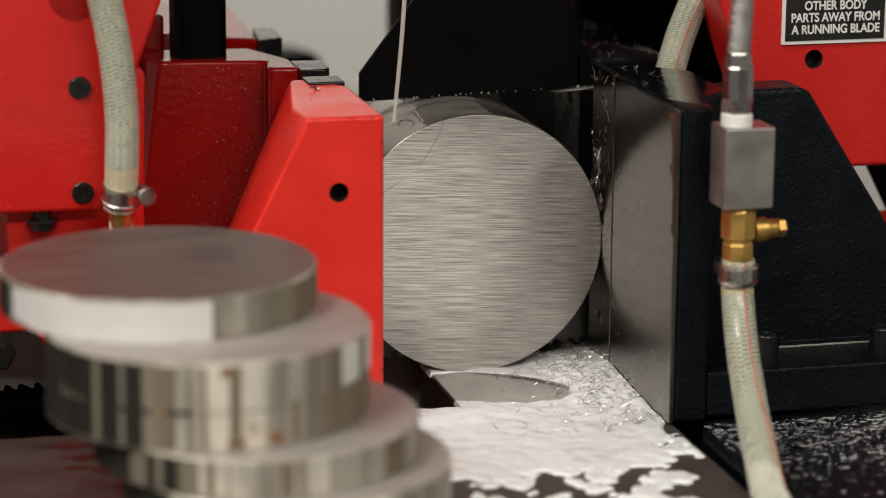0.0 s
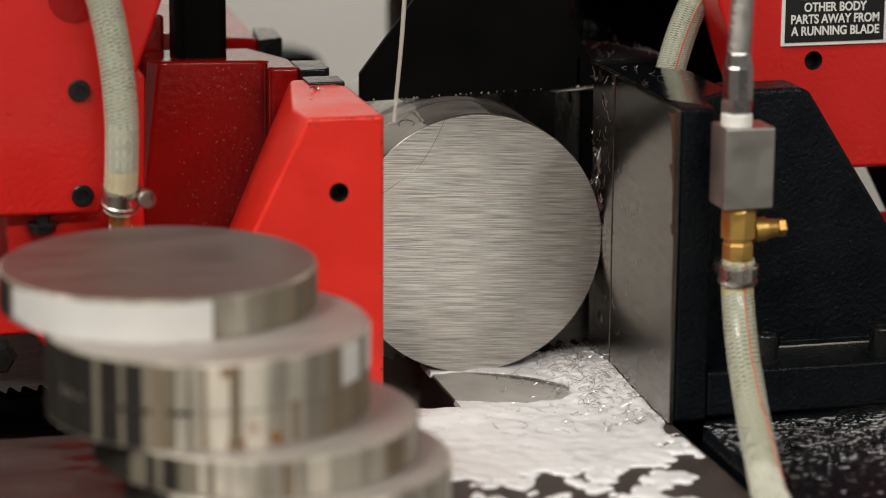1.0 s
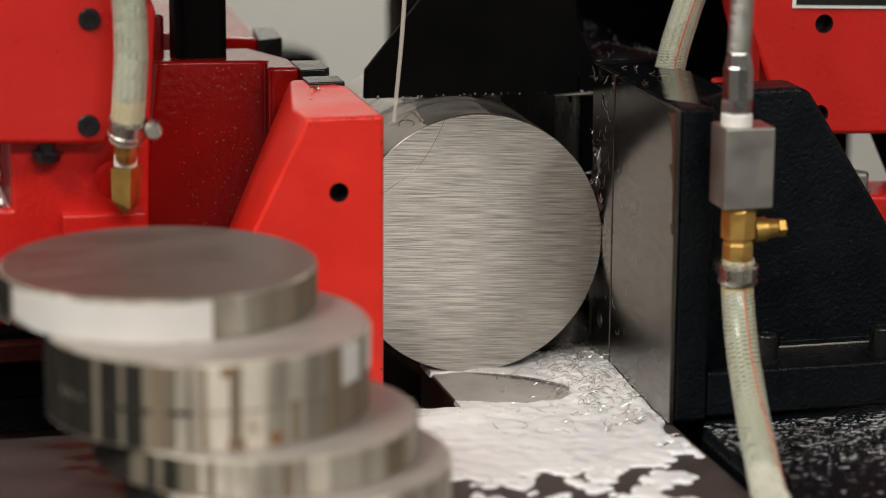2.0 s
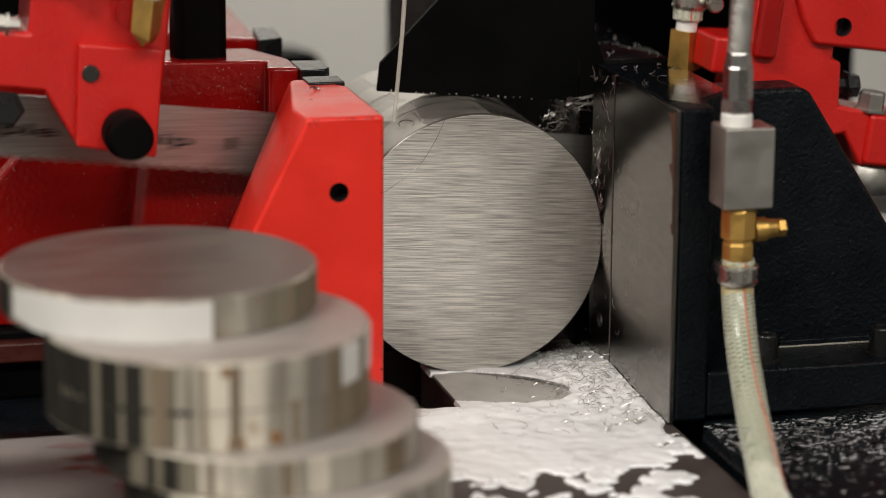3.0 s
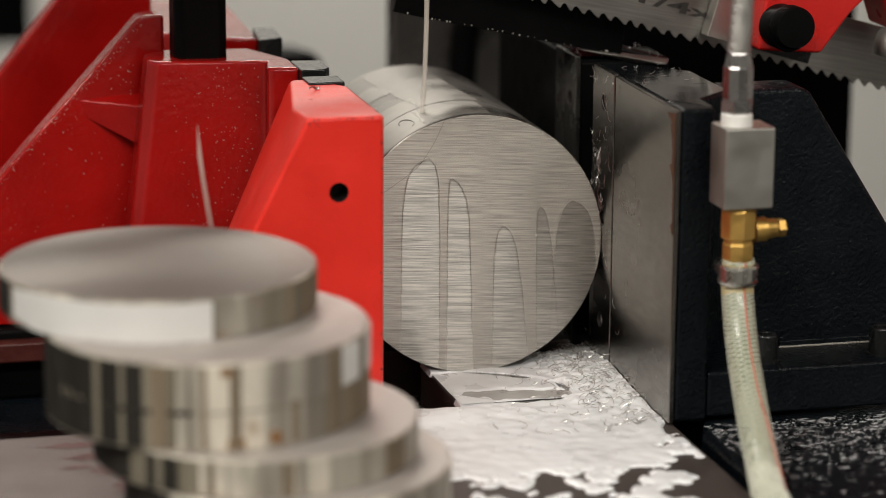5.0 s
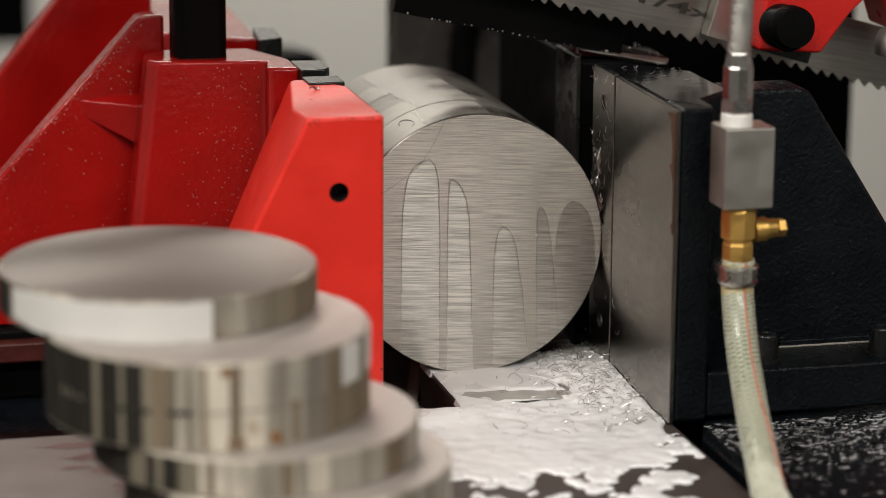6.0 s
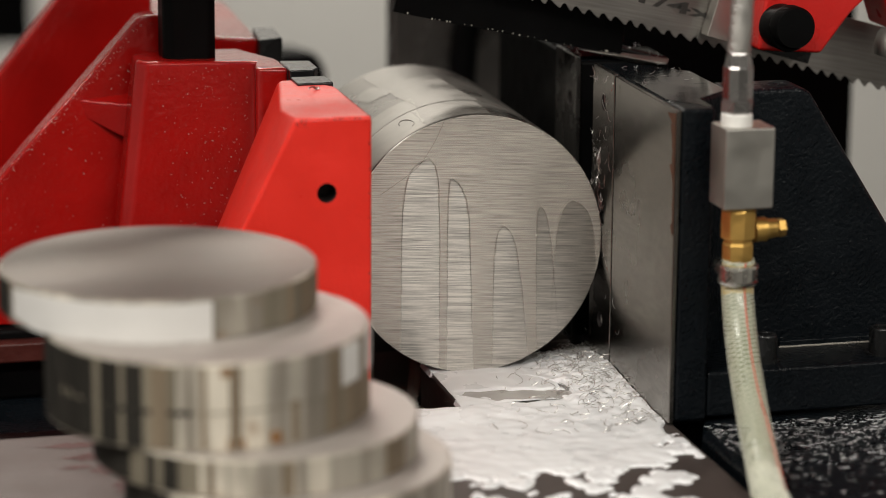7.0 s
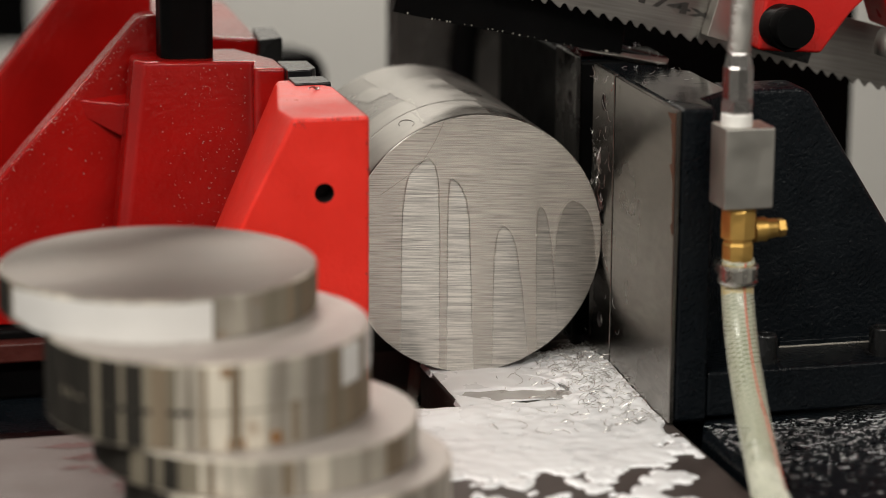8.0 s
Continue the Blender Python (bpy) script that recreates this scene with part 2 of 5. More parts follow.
def hex_bolt(parent, at, way=(0, 0, 1), r=0.008, h=0.009, name="hex_bolt", material=None):
    return part(name, lathe([(-0.006, r * 0.62), (0, r * 0.62), (0, r * 1.25), (0.0015, r * 1.25), (0.0015, r), (h * 0.88, r), (h, r * 0.86)], at, way, 6), material or STEEL, parent, "hexagonal steel bolt head", smooth=False)


def clamp_band(parent, a, b, r, screw_way):
    """A worm-drive hose clamp between two points of the hose's axis."""
    a, b = Vector(a), Vector(b)
    d = (b - a).length
    c = part("hose_clamp", lathe([(0, r), (0, r + 0.0012), (d * 0.15, r + 0.0016), (d * 0.2, r + 0.001), (d * 0.8, r + 0.001), (d * 0.85, r + 0.0016), (d, r + 0.0012), (d, r)], a, b - a, 36), ZINC, parent, "bright steel worm-drive hose clamp")
    mid = (a + b) / 2 + Vector(screw_way) * (r + 0.004)
    ax = Vector((0, -1, 0))
    part("clamp_screw", lathe([(-0.006, 0.0042), (0.004, 0.0042), (0.004, 0.0034), (0.0055, 0.0034), (0.0055, 0.005), (0.009, 0.005), (0.010, 0.0042)], mid, ax, 12), ZINC, c, smooth=False)
    return c


# ---- room ----
tagged(part("floor", box(-3.2, 3.2, -3.6, 3.0, -1.0, -0.9), FLOOR, smooth=False), "grey concrete workshop floor", "floor", kind="structure")
tagged(part("ceiling", box(-3.2, 3.2, -3.6, 3.0, 2.0, 2.1), CEIL, smooth=False), "pale painted workshop ceiling", "ceiling", kind="structure")
tagged(part("wall_north", box(-3.2, 3.2, 3.0, 3.1, -0.9, 2.0), WALL, smooth=False), "plain light grey painted wall", "wall", kind="structure")
tagged(part("wall_south", box(-3.2, 3.2, -3.7, -3.6, -0.9, 2.0), WALL_SOUTH, smooth=False), "plain dark grey painted wall", "wall", kind="structure")
tagged(part("wall_west", box(-3.3, -3.2, -3.7, 3.1, -0.9, 2.0), WALL_MID, smooth=False), "plain mid grey painted wall", "wall", kind="structure")
tagged(part("wall_east", box(3.2, 3.3, -3.7, 3.1, -0.9, 2.0), WALL, smooth=False), "plain light grey painted wall", "wall", kind="structure")


def ceiling_lamp(x, y, sx, sy, watts):
    lamp = empty("ceiling_light", (x, y, 1.98), "long white ceiling light with a glowing diffuser", "light", "ceiling lights")
    part("frame", box(x - sx / 2 - 0.02, x + sx / 2 + 0.02, y - sy / 2 - 0.02, y + sy / 2 + 0.02, 1.95, 2.0), SIGN_W, lamp, smooth=False)
    part("diffuser", box(x - sx / 2, x + sx / 2, y - sy / 2, y + sy / 2, 1.942, 1.949), lamp_mat, lamp, smooth=False)
    d = bpy.data.lights.new("ceiling_glow", "AREA")
    d.shape, d.size, d.size_y, d.energy, d.color = "RECTANGLE", sx, sy, watts, (1.0, 0.945, 0.855)
    o = new("ceiling_glow", d)
    o.matrix_world = pose(x, y, 1.93)


for lx, ly, sx, watts in ((-1.5, -0.9, 1.2, 47), (-0.6, -2.6, 1.2, 26), (0.24, -2.4, 0.62, 27), (1.19, -2.4, 0.62, 20), (0.0, 2.1, 1.2, 52)):
    ceiling_lamp(lx, ly, sx, 0.35, watts)

# ---- machine bed and table ----
R = 0.0762
bed = empty("machine_bed", (0, 0, -0.9), "black painted cast bed of a band saw", "machine bed")
part("base", box(-0.62, 0.36, -0.25, 0.46, -0.9, -0.032), BLACK_CAST, bed, bevel=0.004)
part("side_base", box(0.361, 0.75, -0.25, -0.05, -0.9, -0.032), BLACK_CAST, bed, bevel=0.004)
part("hinge_post", box(0.62, 0.85, -0.04, 0.34, -0.9, -0.13), BLACK_CAST, bed, bevel=0.004)
part("slideway", box(-0.40, -0.026, -0.066, 0.018, -0.030, -0.024), BLACK, bed, bevel=0.001)
part("side_bed", prism([(0.0875, -0.30), (0.75, -0.30), (0.75, -0.05), (0.10, -0.05), (0.0995, -0.118), (0.0875, -0.150)], -0.03, 0.0, "z"), BLACK_CAST, bed, "black cast bed with splashed coolant drops", bevel=0.003)
table = empty("saw_table", (0, -0.2, 0), "worn steel saw table wet with coolant", "table")
part("front_plate", box(-0.60, 0.080, -0.36, -0.0690, -0.030, 0.0), TABLE, table, bevel=0.0015)
part("middle_plate", box(-0.026, 0.0758, -0.0688, 0.024, -0.030, 0.0), TABLE, table, bevel=0.0015)
part("rear_plate", box(-0.072, 0.0758, 0.056, 0.34, -0.030, 0.0), TABLE, table, bevel=0.0015)
# ragged red-brown stains, the red castings' reflection painted in with them
for sx, sy, rx, ry in ((-0.244, -0.090, 0.018, 0.006), (-0.238, -0.112, 0.014, 0.007), (-0.226, -0.135, 0.018, 0.012), (-0.222, -0.165, 0.012, 0.020), (-0.246, -0.128, 0.010, 0.004)):
    bm = bmesh.new()
    rim = [bm.verts.new((sx + rx * (0.8 + 0.6 * noise.noise(Vector((k * 0.7, sx * 90, 1)))) * math.cos(k * 0.1963), sy + ry * (0.8 + 0.6 * noise.noise(Vector((k * 0.7, sy * 90, 2)))) * math.sin(k * 0.1963), 0.00025)) for k in range(32)]
    mid = bm.verts.new((sx, sy, 0.00035))
    for k in range(32):
        bm.faces.new((mid, rim[k], rim[(k + 1) % 32]))
    part("red_stain_reflection", bm, RED_STAIN_TINT, table, "red-brown stain with painted red reflection")

# ---- fixed vise jaw, dark cast iron with ground steel plates ----
fix = empty("fixed_vise_jaw", (0.1, -0.05, 0.0), "black cast fixed vise jaw faced with bare steel plates", "vise jaw")
part("jaw_block", prism([(0.0792, -0.1265), (0.0985, -0.1265), (0.0995, -0.100), (0.123, -0.079), (0.123, -0.016), (0.092, 0.019), (0.0792, 0.019)], 0.001, 0.1755, "z"), BLACK_CAST, fix, bevel=0.0025)
part("wet_top", prism([(0.0802, -0.098), (0.0975, -0.1235), (0.0985, -0.099), (0.1215, -0.078), (0.1215, -0.017), (0.0915, 0.0175), (0.0802, 0.0175)], 0.1753, 0.17575, "z"), WET_BLACK, fix, "wet glossy black top")
part("gusset", prism([(0.121, 0.026), (0.265, 0.026), (0.171, 0.1725), (0.166, 0.1757), (0.121, 0.1757)], -0.080, -0.052), BLACK_CAST, fix, bevel=0.003)
part("flange", box(0.0985, 0.42, -0.1265, -0.045, 0.003, 0.0285), BLACK_CAST, fix, bevel=0.0018)
part("flange_rail", box(0.155, 0.212, -0.0865, -0.080, 0.028, 0.0325), BLACK_CAST, fix, bevel=0.001)
part("front_plate", box(0.0762, 0.0790, -0.1270, -0.0203, 0.001, 0.1750), GROUND, fix, "scratched bare steel wear plate", bevel=0.0006)
drilled = part("rear_plate", box(0.0762, 0.0790, -0.0182, 0.0220, 0.001, 0.1755), GROUND, fix, "drilled bare steel wear plate", bevel=0.0006)
for hz in (0.156, 0.088, 0.027):
    drill(drilled, (0.0762, 0.0005, hz), (1, 0, 0), 0.0048, 0.0022, HOLE)
    part("sunk_screw", lathe([(0, 0.0036), (0.0006, 0.0034), (0.0006, 0.0018), (0.0002, 0.0018)], (0.0784, 0.0005, hz), (-1, 0, 0), 16), STEEL, fix, smooth=False)
# pale tube paints the highlight of coolant along the rail
part("glint_line", tube([Vector((0.1545 + 0.0585 * k / 12, -0.0872 - 0.0003 * (k % 3), 0.0291)) for k in range(13)], 0.0006, 8), FILM_THICK, fix, "pale line painting the glint of pooled coolant")
for bx in (0.1375, 0.206):
    part("socket_bolt", lathe([(0, 0.0066), (0.0145, 0.0066), (0.0155, 0.006), (0.0155, 0.0036), (0.009, 0.0034)], (bx, -0.110, 0.0285), (0, 0, 1), 24), OXIDE, fix, "black socket head screw", bevel=0.0004)
    part("washer", lathe([(0, 0.0085), (0.0012, 0.0085)], (bx, -0.110, 0.0285), (0, 0, 1), 24), OXIDE, fix)
rnd = random.Random(2)
for k in range(12):
    zr = 0.1735 - 0.0055 * k
    w = rnd.uniform(0.003, 0.009) * (1.0 if k < 8 else 0.6) + (0.005 if k < 2 else 0.0)
    part("rust_streak", hull([(0.0760, -0.1268, zr), (0.0760, -0.1268 + w, zr - rnd.uniform(0, 0.002)), (0.0760, -0.1268, zr - 0.0065), (0.0760, -0.1268 + w * rnd.uniform(0.5, 1.0), zr - 0.006), (0.0763, -0.1255, zr - 0.003)]), RUST, fix, smooth=False)

rearfix = empty("rear_fixed_jaw", (0.1, 0.12, 0.0), "black rear vise jaw with a drilled steel plate", "vise jaw")
part("jaw_block", box(0.0792, 0.135, 0.058, 0.24, 0.001, 0.170), BLACK, rearfix, bevel=0.002)
part("wet_top", box(0.0805, 0.1340, 0.0595, 0.2385, 0.1698, 0.17025), WET_BLACK, rearfix, "wet glossy black top")
wear = part("wear_plate", box(0.0762, 0.0790, 0.056, 0.0985, 0.001, 0.1735), DARKPLATE, rearfix, "drilled bare steel wear plate", bevel=0.0006)
for hz in (0.147, 0.04):
    drill(wear, (0.0762, 0.0675, hz), (1, 0, 0), 0.0042, 0.0022, HOLE)

# ---- round bar and its cut slice ----
def bar_piece(name, y0, y1, label):
    bm = lathe([(0, R - 0.0004), (0.0004, R), (y1 - y0 - 0.0003, R), (y1 - y0, R - 0.0003)], (0, y0, R), (0, 1, 0), 128)
    for f in bm.faces:
        f.material_index = 1 if len(f.verts) > 4 else 0
    ob = part(name, bm, [SKIN, FACE], label="", smooth=True)
    for p in ob.data.polygons:
        if p.material_index == 1:
            p.use_smooth = False
    return tagged(ob, label, "steel bar")


slice_ob = bar_piece("steel_slice", 0.0, 0.0430, "cut slice of a round steel bar with a sawn face")
bar_ob = bar_piece("steel_bar", 0.0434, 0.167, "thick round steel bar clamped between vise jaws")



def bar_patch(parent, a0, a1, y0, y1, material, name, label, lean=0.0):
    """A thin patch on the bar's round skin, angles in degrees from +x."""
    bm = bmesh.new()
    rows = []
    for i in range(11):
        row = []
        for j in range(7):
            y = y0 + (y1 - y0) * j / 6
            rag = 1.6 * noise.noise(Vector((i * 0.9, j * 1.3, a0))) if i in (0, 10) else 0.0
            a = radians(a0 + (a1 - a0) * i / 10 + lean * j / 6 + rag)
            if j in (0, 6) and y0 > 0.05:
                y += 0.004 * noise.noise(Vector((i * 0.8, j, a1)))
            row.append([bm.verts.new((r * math.cos(a), y, R + r * math.sin(a))) for r in (R + 0.00005, R + 0.00022)])
        rows.append(row)
    for i in range(10):
        for j in range(6):
            q = (rows[i][j], rows[i + 1][j], rows[i + 1][j + 1], rows[i][j + 1])
            bm.faces.new([v[1] for v in q])
            bm.faces.new([v[0] for v in q][::-1])
    part(name, bm, material, parent, label)


# paler scuffed strips paint the ceiling lights' reflection along the bar's top
bar_patch(slice_ob, 83.0, 112.0, 0.0012, 0.0424, PALE_SHEEN, "sheen_patch", "scuffed steel with a painted pale sheen")
bar_patch(bar_ob, 80.0, 108.0, 0.0440, 0.1660, PALE_SHEEN, "sheen_patch", "scuffed steel with a painted pale sheen", 6.0)
bar_patch(slice_ob, 112.5, 143.0, 0.0012, 0.0424, CHALK, "chalk_patch", "pale chalk patch", -3.0)
bar_patch(bar_ob, 108.5, 140.0, 0.0440, 0.0700, CHALK, "chalk_patch", "pale chalk patch", -2.0)
bar_patch(bar_ob, 109.0, 121.0, 0.1000, 0.1300, CHALK, "chalk_patch", "pale chalk patch", 5.0)
ring = [Vector(((R + 0.0004) * math.cos(radians(117.6 + 2.7 * math.cos(k * 0.3142))), 0.0225 + 0.0095 * math.sin(k * 0.3142) + 0.003 * math.cos(k * 0.3142), R + (R + 0.0004) * math.sin(radians(117.6 + 2.7 * math.cos(k * 0.3142))))) for k in range(20)]
part("chalk_mark", tube(ring[:15], 0.00022, 6), SKIN, slice_ob, "dark hand-drawn ring mark")
arc = along([(-0.0560, -0.0001, 0.1080), (-0.0487, -0.0001, 0.1127), (-0.0339, -0.0001, 0.1235), (-0.0241, -0.0001, 0.1378), (-0.0185, -0.0001, 0.1500)], 6)
part("scribed_line", tube(arc, 0.00013, 4), SKIN, slice_ob, "thin dark scribed line")

# ---- movable vise jaws ----
front_jaw = empty("movable_front_jaw", (-0.12, -0.04, -0.024), "bright red painted movable vise jaw", "vise jaw")
body = hull([(-0.0762, -0.097, 0.173), (-0.1175, -0.097, 0.173), (-0.2166, -0.097, -0.024), (-0.0762, -0.097, -0.024),
             (-0.1195, -0.066, 0.173), (-0.2049, -0.066, -0.024), (-0.104, 0.018, 0.173), (-0.189, 0.018, -0.024),
             (-0.0765, -0.007, 0.173), (-0.0765, -0.007, -0.024), (-0.094, 0.018, 0.173), (-0.094, 0.018, -0.024)])
drill(part("jaw_body", body, RED, front_jaw, bevel=0.0022), (-0.1009, -0.097, 0.1324), (0, 1, 0), 0.0053, 0.016, HOLE)
part("jaw_insert", box(-0.0975, -0.0768, -0.002, 0.0185, 0.02, 0.1745), OXIDE, front_jaw, "dark steel jaw insert", bevel=0.001)

rear_jaw = empty("movable_rear_jaw", (-0.13, 0.08, -0.024), "dark red cast rear vise jaw with an upright black post", "vise jaw")
top = [(-0.1700, 0.0774), (-0.1120, 0.0690), (-0.1085, 0.0670), (-0.1120, 0.0480), (-0.1100, 0.0440), (-0.0940, 0.0417), (-0.0940, 0.0745), (-0.1100, 0.1150), (-0.1602, 0.1193), (-0.1745, 0.1077), (-0.1752, 0.0855)]
bm = bmesh.new()
hi = [bm.verts.new((x, y, 0.1755)) for x, y in top]
lo = [bm.verts.new((x - (0.024 if x < -0.13 else 0.0), y, -0.024)) for x, y in top]
bm.faces.new(hi)
bm.faces.new(lo[::-1])
for i in range(len(top)):
    j = (i + 1) % len(top)
    bm.faces.new((hi[i], lo[i], lo[j], hi[j]))
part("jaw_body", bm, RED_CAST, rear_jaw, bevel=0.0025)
part("jaw_insert", prism([(-0.0945, 0.0335), (-0.0805, 0.0335), (-0.0768, 0.040), (-0.0768, 0.064), (-0.0945, 0.067)], 0.01, 0.1755, "z"), OXIDE, rear_jaw, "dark steel jaw insert", bevel=0.001)
part("post", prism([(-0.1590, 0.0890), (-0.1545, 0.0835), (-0.1330, 0.0815), (-0.1282, 0.0860), (-0.1282, 0.1040), (-0.1590, 0.1070)], 0.165, 0.30, "z"), BLACK, rear_jaw, "black square steel post", bevel=0.002)

third = empty("rear_vise_bracket", (-0.17, 0.2, -0.03), "dark red ribbed cast vise bracket with a steel pad", "vise bracket")
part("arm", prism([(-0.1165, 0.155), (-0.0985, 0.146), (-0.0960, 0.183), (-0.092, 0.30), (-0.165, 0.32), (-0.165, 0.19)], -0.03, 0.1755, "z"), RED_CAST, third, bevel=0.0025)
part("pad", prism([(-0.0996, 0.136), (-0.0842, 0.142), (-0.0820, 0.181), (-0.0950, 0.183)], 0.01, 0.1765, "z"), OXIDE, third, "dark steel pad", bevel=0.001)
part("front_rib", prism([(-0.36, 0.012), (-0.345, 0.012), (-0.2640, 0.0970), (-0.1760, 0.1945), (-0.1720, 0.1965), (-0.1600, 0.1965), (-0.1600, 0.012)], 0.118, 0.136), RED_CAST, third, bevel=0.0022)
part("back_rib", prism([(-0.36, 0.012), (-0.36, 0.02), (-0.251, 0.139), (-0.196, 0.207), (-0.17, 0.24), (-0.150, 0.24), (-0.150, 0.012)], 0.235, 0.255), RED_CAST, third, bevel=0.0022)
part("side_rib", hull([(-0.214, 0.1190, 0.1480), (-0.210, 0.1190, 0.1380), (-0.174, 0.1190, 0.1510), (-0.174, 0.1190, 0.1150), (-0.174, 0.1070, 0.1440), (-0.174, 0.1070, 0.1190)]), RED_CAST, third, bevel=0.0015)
part("ledge", box(-0.345, -0.190, 0.098, 0.110, -0.0060, 0.0060), DARK_RED, third, "dark red ledge", bevel=0.0015)
part("cross_web", box(-0.36, -0.165, 0.1105, 0.32, -0.032, 0.0115), BLACK, third, bevel=0.003)

# ---- stack of cut discs ----
def cut_disc(x, y, z0, z1, label, face):
    bm = lathe([(0, R - 0.001), (0.0008, R), (z1 - z0 - 0.0008, R), (z1 - z0, R - 0.001)], (x, y, z0), (0, 0, 1), 128)
    for f in bm.faces:
        f.material_index = 1 if len(f.verts) > 4 else 0
    ob = part("cut_disc", bm, [DISC_SIDE, face])
    for p in ob.data.polygons:
        if p.material_index == 1:
            p.use_smooth = False
    return tagged(ob, label, "steel disc", "stack of cut discs")


def stripe_mat():
    """Dark mill scale in upright bands round the edge, with rust blooms."""
    m = mat("mill_scaled_disc_edge", (0.66, 0.61, 0.52), 0.50, 0.15, scale=60, vary=0.2, bump=0.12)
    n, l = m.node_tree.nodes, m.node_tree.links
    tc, bs = n["Texture Coordinate"], n["Principled BSDF"]
    src = n["Mix"].outputs["Result"]
    for sc, lo, hi, stretch, col, amount in ((20, 0.44, 0.52, (1, 1, 0.04), (0.10, 0.09, 0.08, 1), 0.5), (60, 0.48, 0.58, (1, 1, 0.06), (0.14, 0.12, 0.10, 1), 0.6), (140, 0.50, 0.62, (1, 1, 0.08), (0.16, 0.14, 0.11, 1), 0.5), (55, 0.63, 0.70, (1, 1, 1.2), (0.25, 0.12, 0.035, 1), 0.6)):
        mp = n.new("ShaderNodeMapping")
        mp.inputs["Scale"].default_value = stretch
        mp.inputs["Location"].default_value = (sc * 0.13, sc * 0.07, 0.3)
        l.new(tc.outputs["Object"], mp.inputs[0])
        no = n.new("ShaderNodeTexNoise")
        no.inputs["Scale"].default_value = sc
        no.inputs["Detail"].default_value = 3
        l.new(mp.outputs[0], no.inputs["Vector"])
        rg = n.new("ShaderNodeMapRange")
        rg.inputs["From Min"].default_value, rg.inputs["From Max"].default_value = lo, hi
        rg.inputs["To Max"].default_value = amount
        l.new(no.outputs["Fac"], rg.inputs["Value"])
        mx = n.new("ShaderNodeMix")
        mx.data_type = "RGBA"
        l.new(rg.outputs["Result"], mx.inputs["Factor"])
        l.new(src, mx.inputs["A"])
        mx.inputs["B"].default_value = col
        src = mx.outputs["Result"]
    l.new(src, bs.inputs["Base Color"])
    return m


DISC_SIDE = stripe_mat()
discs = [(-0.2158, -0.2177, 0.110, 0.130), (-0.1990, -0.2570, 0.069, 0.110), (-0.1790, -0.2740, 0.051, 0.069), (-0.1665, -0.2880, 0.026, 0.051), (-0.1680, -0.2890, 0.0, 0.026)]
names = ["darker sawn steel disc on top of the stack", "thick sawn steel disc with rusty streaked edge", "sawn steel disc within the stack", "sawn steel disc low in the stack", "sawn steel disc resting on the saw table"]
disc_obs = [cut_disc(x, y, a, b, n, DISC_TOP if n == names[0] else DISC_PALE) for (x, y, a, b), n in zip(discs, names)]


def wrap_label(disc, x, y, a0, a1, z0, z1, material=PAPER, name="paper_label", label="blank white sticky label", proud=0.0007):
    bm = bmesh.new()
    rows = []
    n = 24
    for k in range(n + 1):
        a = radians(a0 + (a1 - a0) * k / n)
        cut = 0.004 * max(0, 1 - k / 4) if a1 - a0 > 60 else 0.0
        cut += 0.0010 * abs(noise.noise(Vector((k * 0.6, a0, 0)))) if material is PAPER and a1 - a0 > 60 else 0.0
        col = []
        for r in (R + 0.00005, R + proud):
            for z in (z0 + cut, z1 - 0.3 * cut):
                col.append(bm.verts.new((x + r * math.cos(a), y + r * math.sin(a), z)))
        rows.append(col)
    for p, q in zip(rows, rows[1:]):
        for i, j in ((0, 1), (1, 3), (3, 2), (2, 0)):
            bm.faces.new((p[i], p[j], q[j], q[i]))
    bm.faces.new((rows[0][0], rows[0][1], rows[0][3], rows[0][2]))
    bm.faces.new((rows[-1][0], rows[-1][1], rows[-1][3], rows[-1][2]))
    part(name, bm, material, disc, label)


wrap_label(disc_obs[0], -0.2158, -0.2177, 200, 280, 0.1102, 0.1285)
wrap_label(disc_obs[1], -0.1990, -0.2570, 314, 326, 0.0905, 0.1085)
wrap_label(disc_obs[1], -0.1990, -0.2570, 334, 352, 0.0905, 0.1085)

